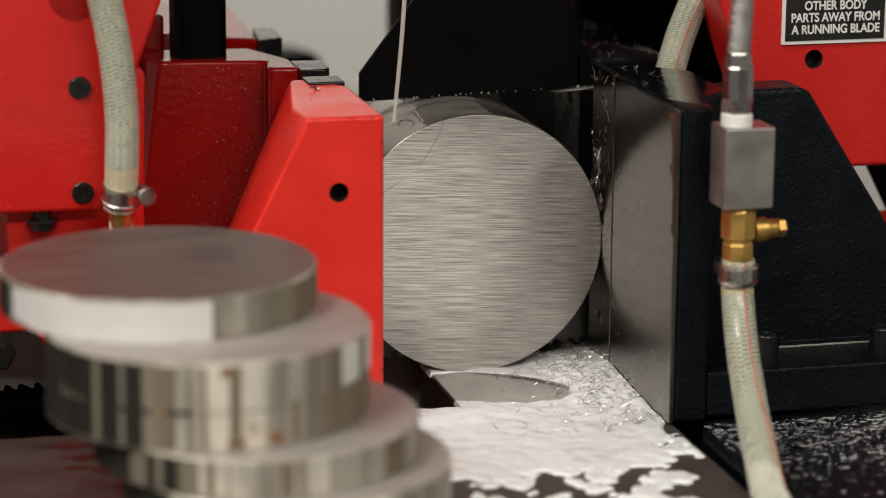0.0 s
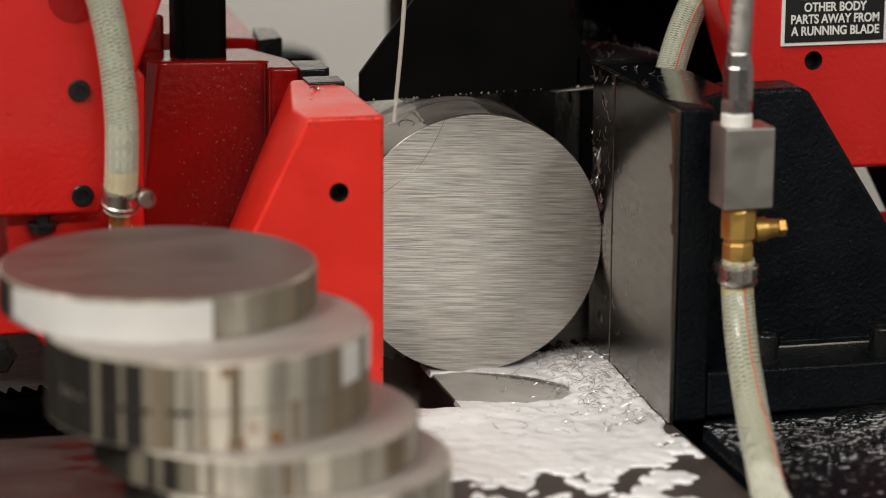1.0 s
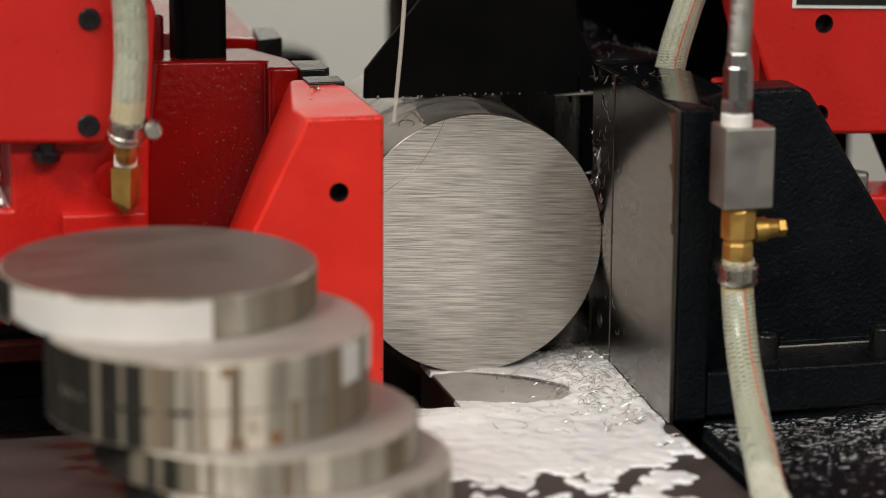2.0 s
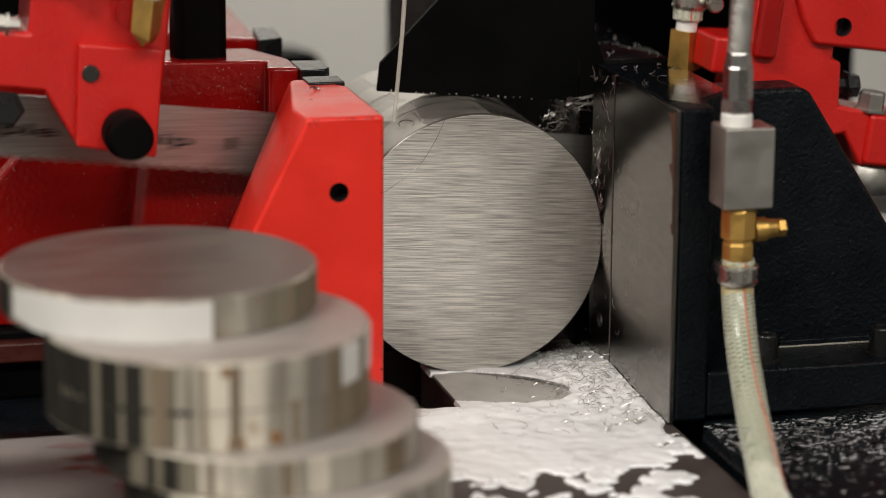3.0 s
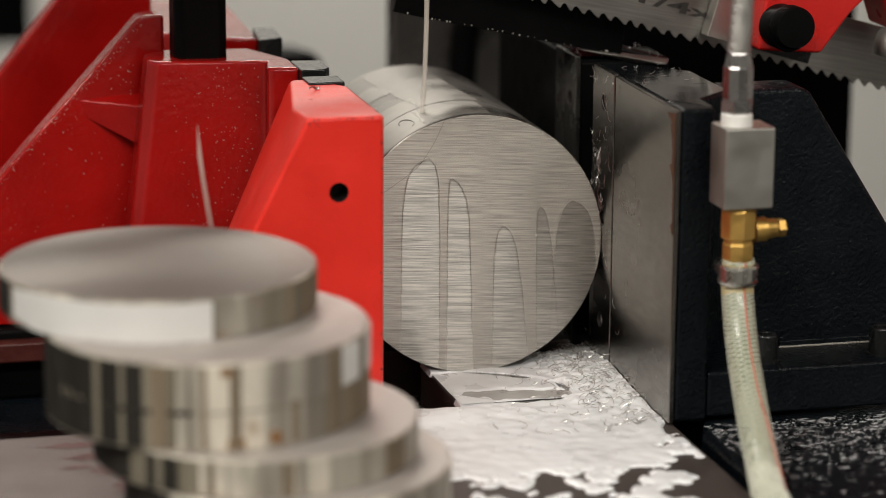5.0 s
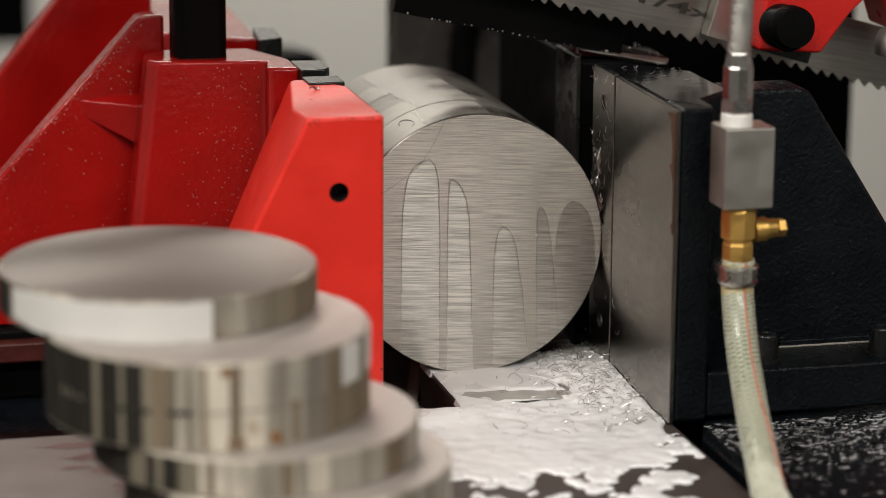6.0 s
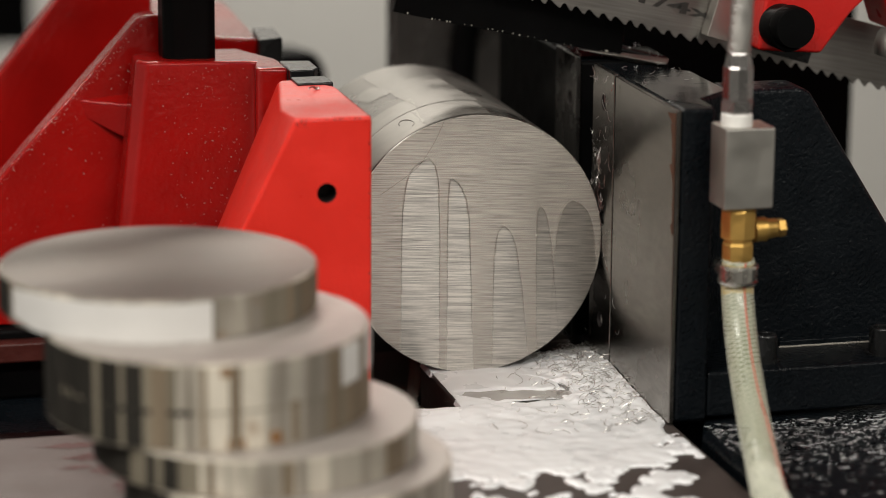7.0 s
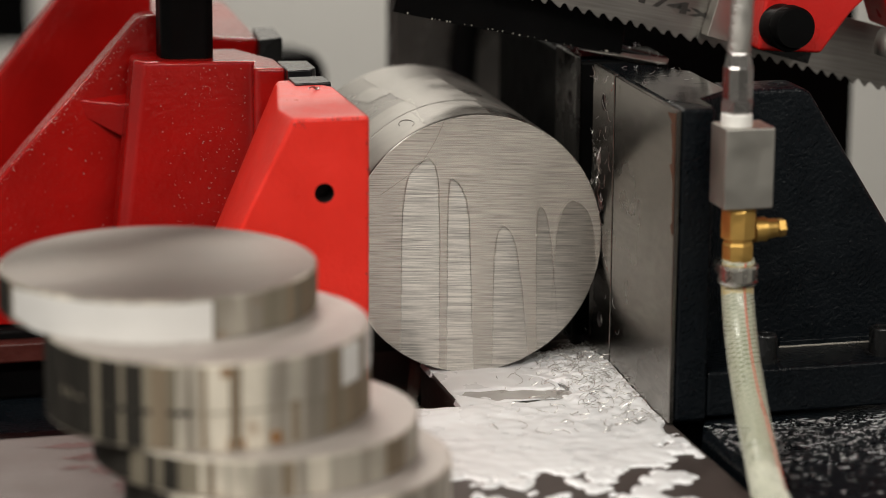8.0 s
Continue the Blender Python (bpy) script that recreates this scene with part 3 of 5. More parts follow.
# mill scale, rust and painted left-side shade on the discs' edges: disc, from, to (degrees), z from, z to
for order, (which, a0, a1, z0, z1, stain) in enumerate(((1, 168, 250, 0.0702, 0.1089, OLIVE), (2, 165, 240, 0.0520, 0.0683, OLIVE), (0, 300, 345, 0.1106, 0.1293, OLIVE), (1, 304, 354, 0.0702, 0.0896, OLIVE), (0, 168, 196, 0.1112, 0.1290, SCALE_SHADE), (0, 313, 317, 0.1110, 0.1292, BROWN), (0, 322, 340, 0.1110, 0.1292, BROWN),
                                     (1, 171, 218, 0.0705, 0.1085, SCALE_SHADE), (1, 221, 229, 0.0702, 0.1088, SCALE_SHADE), (1, 214.5, 217, 0.0705, 0.1085, SCALE_SHADE), (1, 231, 238, 0.0702, 0.1088, SCALE_SHADE), (1, 228, 255, 0.0862, 0.0885, SCALE_SHADE), (1, 200, 334, 0.0872, 0.0879, OLIVE), (1, 267, 273, 0.0703, 0.0750, RUST_SPOT), (1, 265, 271, 0.1040, 0.1082, RUST_SPOT), (1, 282, 286, 0.0715, 0.0765, RUST_SPOT), (1, 241, 247, 0.0702, 0.1088, BROWN), (1, 258, 260, 0.0702, 0.1088, BROWN), (1, 267.8, 271.6, 0.0702, 0.1088, BROWN), (1, 290, 293, 0.0705, 0.0900, BROWN), (1, 306, 313, 0.0702, 0.1088, BROWN), (1, 326.6, 333.4, 0.0892, 0.1088, BROWN), (1, 316, 333, 0.0702, 0.0890, BROWN), (1, 337, 352, 0.0702, 0.0895, BROWN),
                                     (2, 165, 211, 0.0522, 0.0680, SCALE_SHADE), (2, 219, 223, 0.0520, 0.0682, SCALE_SHADE), (2, 226, 232, 0.0520, 0.0682, SCALE_SHADE), (2, 243, 245, 0.0520, 0.0682, BROWN), (2, 268, 272, 0.0520, 0.0682, BROWN), (2, 310, 322, 0.0520, 0.0682, BROWN),
                                     (3, 170, 215, 0.0272, 0.0500, SCALE_SHADE), (3, 226, 234, 0.0270, 0.0502, SCALE_SHADE), (3, 276, 281, 0.0270, 0.0502, BROWN))):
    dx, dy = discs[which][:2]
    wrap_label(disc_obs[which], dx, dy, a0, a1, z0, z1, stain, "rust_stain" if stain in (BROWN, RUST_SPOT) else "scale_and_shade", "brown rust stain" if stain in (BROWN, RUST_SPOT) else "dark mill scale and painted shade", 0.00010 + 0.00001 * order)

# ---- background machine parts ----
col = empty("machine_column", (0.25, 0.45, -0.9), "dark machine column behind the vise", "machine column")
part("grey_cover", box(0.050, 0.166, 0.42, 0.44, -0.9, 0.35), GREY, col, bevel=0.003)
part("black_panel", box(0.166, 0.372, 0.34, 0.40, -0.9, 0.40), BLACK, col, bevel=0.003)
part("cable_conduit", tube(along([(0.098, 0.405, -0.05), (0.098, 0.405, 0.10), (0.104, 0.402, 0.145), (0.122, 0.400, 0.160), (0.150, 0.400, 0.165)], 8), 0.010, 16), BLACK, col, "black bent cable conduit")
part("guide_rod", lathe([(0, 0.006), (1.2, 0.006)], (0.150, 0.32, -0.03), (0, 0, 1), 16), OXIDE, col)
motor = empty("drive_motor", (0.02, 0.70, -0.9), "black blurred machine housing behind the vise", "machine housing")
part("housing", hull([(-0.02, 0.62, 0.07), (0.045, 0.62, 0.07), (-0.01, 0.62, 0.085), (0.035, 0.62, 0.085), (-0.03, 0.62, -0.9), (0.06, 0.62, -0.9), (-0.02, 0.74, 0.07), (0.045, 0.74, 0.07), (-0.03, 0.74, -0.9), (0.06, 0.74, -0.9)]), BLACK, motor, bevel=0.006)

# unseen upright, added to put a dark band into the sawn face's reflection
locker = empty("unseen_dark_upright", (0.545, -1.92, -0.9), "unseen matt black upright that darkens a band of the reflection", "locker")
part("body", box(0.455, 0.635, -2.06, -1.815, -0.9, 1.0), BLACK, locker, bevel=0.006)
part("front_slab", box(0.465, 0.625, -1.814, -1.800, -0.86, 0.98), BLACK, locker, bevel=0.003)

cabinet = empty("workshop_cabinet", (-0.52, 1.9, -0.9), "plain black workshop cabinet by the back wall", "cabinet")
part("body", box(-0.95, -0.20, 1.8, 2.2, -0.9, -0.091), BLACK, cabinet, bevel=0.01)
part("top", box(-1.0, -0.066, 1.75, 2.25, -0.0905, 0.30), BLACK, cabinet, "black cabinet top", bevel=0.01)

# ---- coolant foam and chips on the table ----
def smooth(a, b, v):
    u = min(1.0, max(0.0, (v - a) / (b - a)))
    return u * u * (3 - 2 * u)


def foam_height(x, y):
    """The foam's surface: a smooth milky layer, broken into patches towards the front and the table's edge."""
    p = Vector((x, y, 0))
    patches = 0.70 * noise.noise(p * 44) + 0.38 * noise.noise(p * 115 + Vector((3, 1, 0))) + 0.16 * noise.noise(p * 280)
    cover = 0.95
    cover -= 0.88 * smooth(-0.168, -0.204, y)
    cover -= 0.80 * smooth(0.044, 0.074, x) * smooth(-0.085, -0.130, y)
    cover -= 0.9 * smooth(-0.050, -0.085, x)
    bare = math.hypot((x + 0.002) / 0.048, (y + 0.036 + 0.32 * (x + 0.002)) / 0.033) + 0.10 * noise.noise(p * 70)
    cover -= 2.3 * (1 - smooth(0.88, 1.02, bare))
    h = smooth(-0.10, 0.22, cover + patches)
    edge = smooth(0.0795, 0.0755, x)
    ripple = 0.0006 * noise.noise(p * 55) + 0.0004 * noise.noise(p * 130)
    bank = 0.0055 * smooth(0.022, 0.075, x) * max(0.0, 1 - abs(y + 0.02) / 0.09)
    lumps = 0.0012 * noise.noise(p * 190) * smooth(0.015, 0.05, x) * smooth(-0.13, -0.06, y)
    return edge * ((0.0015 + ripple) * h - 0.0012 * (1 - h) + (bank + lumps) * h) - 0.0012 * (1 - edge)


def foam_patch():
    nx, ny = 170, 260
    bm = bmesh.new()
    grid = []
    for j in range(ny + 1):
        row = []
        for i in range(nx + 1):
            x = -0.085 + 0.1645 * i / nx
            y = -0.290 + 0.312 * j / ny
            z = foam_height(x, y)
            if x < -0.0265 and y > -0.0700 or x > 0.0757 and y > -0.128:
                z = -0.0012
            row.append(bm.verts.new((x, y, max(z, -0.0012))))
        grid.append(row)
    for j in range(ny):
        for i in range(nx):
            q = (grid[j][i], grid[j][i + 1], grid[j + 1][i + 1], grid[j + 1][i])
            if max(v.co.z for v in q) > -0.0011:
                bm.faces.new(q)
    bmesh.ops.delete(bm, geom=[v for v in bm.verts if not v.link_faces], context="VERTS")
    return bm


tagged(part("coolant_foam", foam_patch(), FOAM), "white coolant foam spread over the saw table", "foam", kind="stuff")


def pool_mesh():
    """A flat milky pool over the middle plate, under the foam's rim."""
    bm = bmesh.new()
    grid = [[bm.verts.new((-0.0250 + 0.080 * i / 30, -0.0676 + 0.078 * j / 30, 0.0003 + 0.0002 * noise.noise(Vector((i * 0.2, j * 0.2, 3))))) for i in range(31)] for j in range(31)]
    for j in range(30):
        for i in range(30):
            bm.faces.new((grid[j][i], grid[j][i + 1], grid[j + 1][i + 1], grid[j + 1][i]))
    return bm


def rim_shade_mesh(x, y, rx, ry, skew, a0, a1):
    """A dark crescent that paints the foam's shade along the pool's far rim."""
    bm = bmesh.new()
    n = 48
    rows = []
    for k in range(n + 1):
        a = radians(a0 + (a1 - a0) * k / n)
        thick = 0.16 * math.sin(math.pi * k / n) * (1 + 0.5 * noise.noise(Vector((k * 0.4, 0, 0))))
        rows.append([bm.verts.new((x + rx * f * math.cos(a), y + ry * f * math.sin(a) + skew * rx * f * math.cos(a), 0.0008)) for f in (1.0, 1.0 - thick - 0.004)])
    for p, q in zip(rows, rows[1:]):
        bm.faces.new((p[0], q[0], q[1], p[1]))
    return bm


tagged(part("coolant_puddle", pool_mesh(), PUDDLE), "smooth grey coolant puddle on the wet table", "puddle", kind="stuff")
# dark wet crescent, the foam edge's shadow put in as colour
tagged(part("puddle_rim_shade", rim_shade_mesh(-0.002, -0.036, 0.0465, 0.032, -0.32, -8, 100), RIM_SHADE), "dark wet crescent painting the foam edge's shade", "puddle", kind="stuff")


def wash_mesh():
    """Fresh milky coolant over the puddle, torn open round a dark streak."""
    bm = bmesh.new()
    nx, ny = 70, 70
    grid = []
    for j in range(ny + 1):
        row = []
        for i in range(nx + 1):
            x, y = -0.0255 + 0.072 * i / nx, -0.0680 + 0.080 * j / ny
            p = Vector((x, y, 5))
            streak = math.hypot((x - 0.012) / 0.030, (y + 0.052 + 0.12 * (x - 0.012)) / 0.011)
            h = smooth(0.75, 1.25, streak + 0.45 * noise.noise(p * 80) + 0.2 * noise.noise(p * 190)) * smooth(0.046, 0.036, x) * smooth(0.012, 0.006, y)
            row.append(bm.verts.new((x, y, 0.0022 * h - 0.0008 + 0.0003 * noise.noise(p * 90))))
        grid.append(row)
    for j in range(ny):
        for i in range(nx):
            bm.faces.new((grid[j][i], grid[j][i + 1], grid[j + 1][i + 1], grid[j + 1][i]))
    return bm


wash = tagged(part("coolant_wash", wash_mesh(), FOAM), "fresh white coolant washed over the grey puddle", "coolant", kind="stuff")


def curls(count, spot, size, seed, thick=0.00028, hang=False):
    rnd = random.Random(seed)
    bm = bmesh.new()
    for _ in range(count):
        x, y, z = spot(rnd)
        r = size * rnd.uniform(0.4, 1.2)
        a0, turn, tilt, yaw = rnd.uniform(0, 6.3), rnd.uniform(0.6, 3.4), rnd.uniform(-1.4, 1.4), rnd.uniform(0, 6.3)
        wide = rnd.uniform(0.35, 1.0)
        pts = []
        for k in range(9):
            a = a0 + turn * k / 8
            q = Vector((r * math.cos(a) * (1 + 0.12 * k / 8), r * math.sin(a) * wide, r * 0.9 * k / 8))
            q = Euler((tilt, rnd.uniform(-0.05, 0.05), yaw)).to_matrix() @ q
            pts.append(Vector((x - abs(q.z) * 0.6, y + q.x * 0.7, z + q.y * 1.3)) if hang else Vector((x + q.x, y + q.y, z + abs(q.z) * 0.8)))
        tube(pts, thick, 4, bm)
    return bm


def on_table(rnd):
    x = 0.075 - abs(rnd.gauss(0, 0.026))
    y = min(0.018, -0.135 + 0.155 * rnd.random() ** 0.8)
    return x, y, max(0.0005, foam_height(x, y)) + 0.0006


tagged(part("metal_chips", curls(360, on_table, 0.0050, 5, 0.00017), CHIP), "curly bright steel chips on the wet table", "chips", kind="stuff")


def on_jaw(rnd):
    if rnd.random() < 0.65:
        return 0.0752 - rnd.uniform(0, 0.001), rnd.gauss(0.004, 0.005), rnd.gauss(0.112, 0.013)
    return 0.0752 - rnd.uniform(0, 0.001), rnd.gauss(-0.006, 0.014), min(0.170, max(0.004, rnd.gauss(0.100, 0.050)))


tagged(part("jaw_chips", curls(120, on_jaw, 0.0038, 8, 0.00013, True), CHIP), "bright steel chips stuck to the jaw plate", "chips", kind="stuff")


def on_block(rnd):
    return rnd.uniform(0.080, 0.118), rnd.uniform(-0.055, 0.008), 0.1759


tagged(part("top_chips", curls(12, on_block, 0.0024, 11, 0.00015), CHIP), "fine steel chips on the jaw's top", "chips", kind="stuff")
tagged(part("rear_chips", curls(40, lambda r: (r.uniform(0.082, 0.130), r.uniform(0.062, 0.20), 0.1706), 0.0030, 17, 0.0002), CHIP), "fine steel chips on the rear jaw's top", "chips", kind="stuff")
tagged(part("jaw_swarf", curls(3, lambda r: (-0.098 + r.uniform(-0.003, 0.004), -0.02 + r.uniform(-0.004, 0.006), 0.1733), 0.0035, 3, 0.0004), CHIP), "curled steel chip on the red jaw", "chips", kind="stuff")


def drops(count, spot, size, seed):
    rnd = random.Random(seed)
    bm = bmesh.new()
    for _ in range(count):
        x, y, z = spot(rnd)
        r = size * rnd.uniform(0.3, 1.0)
        sx = 0.8 + 6.5 * rnd.random() ** 3
        top = bm.verts.new((x, y, z + r * 0.35))
        ring = [bm.verts.new((x + sx * r * math.cos(k * 1.0472), y + r * math.sin(k * 1.0472), z)) for k in range(6)]
        for k in range(6):
            bm.faces.new((top, ring[k], ring[(k + 1) % 6]))
    return bm


tagged(part("coolant_drops", drops(2300, lambda r: (r.uniform(0.095, 0.30), -0.128 - abs(r.gauss(0, 0.050)) - 0.006 * abs(math.sin(r.uniform(0, 30))), 0.0003), 0.00052, 21), FOAM), "small white coolant drops on the black bed", "drops", kind="stuff")

# ---- valve and hose standing before the jaw ----
VX, VY, VZ, S = 0.1035, -0.1666, 0.1285, 1.067
valve = empty("coolant_valve", (VX, VY, VZ), "square steel coolant valve block with a brass fitting", "valve")
part("valve_block", box(VX - 0.0137, VX + 0.0137, VY, VY + 0.0235, VZ, VZ + 0.0432), STEEL, valve, "machined square steel block", bevel=0.0008)
cx, cy, ztop = VX - 0.0037, VY + 0.0117, VZ + 0.0432
part("sealing_tape", lathe([(0, 0.0083), (0.0058, 0.0083), (0.0066, 0.0075)], (cx, cy, ztop), (0, 0, 1), 24), TAPE, valve, "white sealing tape")
part("hex_nut", lathe([(0, 0.0077), (0.0012, 0.0088), (0.0066, 0.0088), (0.0076, 0.0077)], (cx, cy, ztop + 0.0064), (0, 0, 1), 6), POLISHED, valve, "bright hexagonal nut", smooth=False)
part("ferrule", lathe([(0, 0.0078), (0.0005, 0.0082), (0.0170, 0.0082), (0.0176, 0.0078), (0.0240, 0.0066), (0.0250, 0.0061)], (cx, cy, ztop + 0.0138), (0, 0, 1), 10), POLISHED, valve, "polished crimped ferrule", smooth=False)
up = along([(cx, cy, ztop + 0.036), (cx + 0.001, cy, ztop + 0.065), (cx + 0.003, cy + 0.004, ztop + 0.118), (cx + 0.012, cy + 0.03, ztop + 0.182), (cx + 0.05, cy + 0.10, ztop + 0.246)], 14)
upper = part("braided_line", tube(up, 0.0058, 18), BRAID, valve, "steel braided flexible line")
bm = bmesh.new()
helix(along(up, 12), 0.0057, 72, 0.0, 0.0009, bm)
tagged(part("braid", bm, BRAID, upper), kind="stuff")
bx, bz = VX - 0.0009, VZ - 0.0304
part("brass_body", lathe([(0, 0.0077), (0.0022, 0.0087), (0.0095, 0.0087), (0.0105, 0.0080), (0.0125, 0.0080), (0.0130, 0.0097), (0.0275, 0.0097), (0.0304, 0.0083)], (bx, cy, bz), (0, 0, 1), 8), BRASS, valve, "yellow brass fitting", bevel=0.0004, smooth=False)
part("brass_outlet", lathe([(0, 0.0066), (0.0065, 0.0066), (0.0070, 0.0056), (0.0125, 0.0050), (0.0127, 0.0030)], (bx + 0.0085, cy, bz + 0.0165), (1, 0, 0.03), 20), BRASS, valve, "brass side outlet")
part("outlet_screw", lathe([(0, 0.0030), (0.0012, 0.0030), (0.0012, 0.0050), (0.0048, 0.0050), (0.0054, 0.0044)], (bx + 0.0207, cy, bz + 0.0169), (1, 0, 0.03), 6), BRASS, valve, "hexagonal brass screw head", smooth=False)
hx, hy = VX - 0.0003, cy
path = along([(hx, hy, bz + 0.001), (hx, hy, bz - 0.016), (0.1007, -0.1720, 0.0546), (0.0951, -0.2050, 0.0285), (0.0845, -0.2510, 0.0132), (0.0775, -0.2780, 0.0095), (0.072, -0.310, 0.0092), (0.068, -0.345, 0.0092)], 12)


def braided_hose(parent, path, r, turns, redline=True, yellow=0.12):
    h = part("hose", tube(path, r, 28), HOSE, parent, "clear hose with white braided reinforcement")
    bm = bmesh.new()
    fine = along(path, 3)
    for k in range(7):
        helix(fine, r, turns * 1.9, k * math.pi / 3.5, 0.00032, bm)
        helix(fine, r, -turns * 1.9, k * math.pi / 3.5, 0.00026, bm)
    tagged(part("braid", bm, THREAD, h), kind="stuff")
    if redline:
        bm = bmesh.new()
        helix(fine, r + 0.0002, 0.02, math.pi / 2 - 0.10, 0.0004, bm)
        part("marker_line", bm, REDLINE, h)
    return h


lower_hose = empty("coolant_hose", (hx, hy, bz), "clear braided coolant hose with a red marker thread", "hose")
braided_hose(lower_hose, path, 0.0085, 7)
part("hose_end", tube([q for q in along(path, 3) if bz - 0.019 < q.z < bz], 0.00865, 28), YELLOWED, lower_hose, "yellowed hose end")
clamp_band(lower_hose, (hx, hy, bz - 0.012), (hx, hy, bz - 0.0015), 0.0093, (-0.3, 0.95, 0))

# ---- saw head, turning on its hinge ----
PX, PZ = 0.7385, 0.0414
head = empty("band_saw", (PX, 0.0, PZ), "red band saw with blade guides and coolant hoses", "band saw")
# plain box for the unseen bow, added to shade the castings behind the blade
part("bow_frame", box(-0.55, 0.72, 0.005, 0.36, 0.345, 0.50), HEAD_RED, head, "red painted saw bow frame", bevel=0.01)
part("hinge_body", box(0.60, 0.80, 0.0, 0.30, -0.02, 0.36), HEAD_RED, head, "red painted hinge casting", bevel=0.01)


def rounded(cx, cz, r, a0, a1, n=8):
    return [(cx + r * math.cos(radians(a0 + (a1 - a0) * k / n)), cz + r * math.sin(radians(a0 + (a1 - a0) * k / n))) for k in range(n + 1)]


arm_l = part("guide_arm", prism([(-0.36, 0.115), (-0.2190, 0.1142), (-0.2166, 0.1238), (-0.1984, 0.190), (-0.184, 0.228), (-0.170, 0.262), (-0.170, 0.34), (-0.36, 0.34)], -0.034, 0.030), HEAD_RED, head, "red painted blade guide arm", bevel=0.003)
# flat darker plate paints the shaded slot opening
part("slot_shade", prism(rounded(-0.231, 0.233, 0.014, 180, 360) + [(-0.217, 0.26), (-0.245, 0.26)], -0.0345, -0.0335), RED_CAST, arm_l, smooth=False)
socket_bolt(arm_l, (-0.2294, -0.034, 0.1825))
socket_bolt(arm_l, (-0.2289, -0.034, 0.1248))
low_l = part("guide_block", prism([(-0.36, 0.0445), (-0.2562, 0.0455), (-0.2371, 0.0191), (-0.217, 0.0180), (-0.1925, 0.0165), (-0.1935, 0.115), (-0.1918, 0.187), (-0.1975, 0.193), (-0.215, 0.193), (-0.2706, 0.1147), (-0.268, 0.0765), (-0.36, 0.0745)], -0.022, 0.036), HEAD_RED, head, "red cast blade guide block", bevel=0.0025)
part("guide_face", prism([(-0.2420, 0.0745), (-0.1960, 0.0760), (-0.1930, 0.0165), (-0.2371, 0.0185)], -0.031, -0.021), HEAD_RED, low_l, bevel=0.0016)
part("pin", lathe([(-0.004, 0.0048), (0.0006, 0.0048), (0.001, 0.0044)], (-0.2339, -0.031, 0.0592), (0, -1, 0), 24), DARKPLATE, low_l, "dark steel pin")
part("knob_boss", lathe([(0, 0.0128), (0.016, 0.0128), (0.017, 0.0122)], (-0.2120, -0.030, 0.0295), (0, -1, 0), 36), BLACK, low_l, "black knob shank")
part("knob", lathe([(0.0, 0.0120), (0.009, 0.0120), (0.0105, 0.0110), (0.0108, 0.006)], (-0.2115, -0.045, 0.0300), (0, -1, 0), 36), BLACK, low_l, "round black end cap")
hex_bolt(low_l, (-0.2790, -0.018, 0.079), (-1, 0, 0), 0.0055, 0.008)
hex_bolt(low_l, (-0.2760, -0.020, 0.034), (0, -1, 0), 0.0085, 0.010, material=OXIDE)
hex_bolt(low_l, (-0.2500, -0.0270, 0.1095), (0, 0, -1), 0.0070, 0.006, material=OXIDE)
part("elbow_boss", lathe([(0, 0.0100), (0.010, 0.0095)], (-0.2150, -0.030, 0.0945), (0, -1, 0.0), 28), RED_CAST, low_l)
part("brass_elbow", hull([(-0.2180, -0.045, 0.1035), (-0.2010, -0.045, 0.1055), (-0.2085, -0.0535, 0.105), (-0.2085, -0.036, 0.103), (-0.2172, -0.045, 0.0860), (-0.2018, -0.045, 0.0875), (-0.2085, -0.0535, 0.0830), (-0.2085, -0.037, 0.086), (-0.2110, -0.048, 0.0790), (-0.2050, -0.045, 0.0805)]), BRASS, low_l, "angular brass elbow fitting", smooth=False)
part("sealing_tape", lathe([(0, 0.0064), (0.006, 0.0064)], (-0.2100, -0.045, 0.105), (0, 0, 1), 20), TAPE, low_l, "white sealing tape")
part("brass_nipple", lathe([(0, 0.0056), (0.004, 0.0056), (0.004, 0.0066), (0.012, 0.0062)], (-0.2105, -0.049, 0.1095), (-0.04, -0.45, 1), 20), BRASS, low_l, "short brass nipple")
hose_l = along([(-0.2112, -0.0535, 0.1205), (-0.2112, -0.057, 0.132), (-0.2108, -0.060, 0.150), (-0.2106, -0.060, 0.173), (-0.2130, -0.060, 0.203), (-0.2183, -0.060, 0.2334), (-0.2270, -0.060, 0.262), (-0.245, -0.055, 0.30)], 10)
hose_left = braided_hose(head, hose_l, 0.0088, 7, False)
part("yellowed_end", tube(hose_l[8:18], 0.00885, 28), YELLOWED, hose_left, "yellowed hose end")
clamp_band(head, (-0.2112, -0.055, 0.1235), (-0.2109, -0.058, 0.1335), 0.0090, (0.94, -0.25, 0))

arm_r = part("guide_arm", prism([(0.1850, 0.1137), (0.40, 0.1137), (0.40, 0.34), (0.12, 0.34), (0.1406, 0.2137), (0.1560, 0.170), (0.1750, 0.128)], -0.012, 0.032), HEAD_RED, head, "red painted blade guide arm with a warning sign", bevel=0.003)
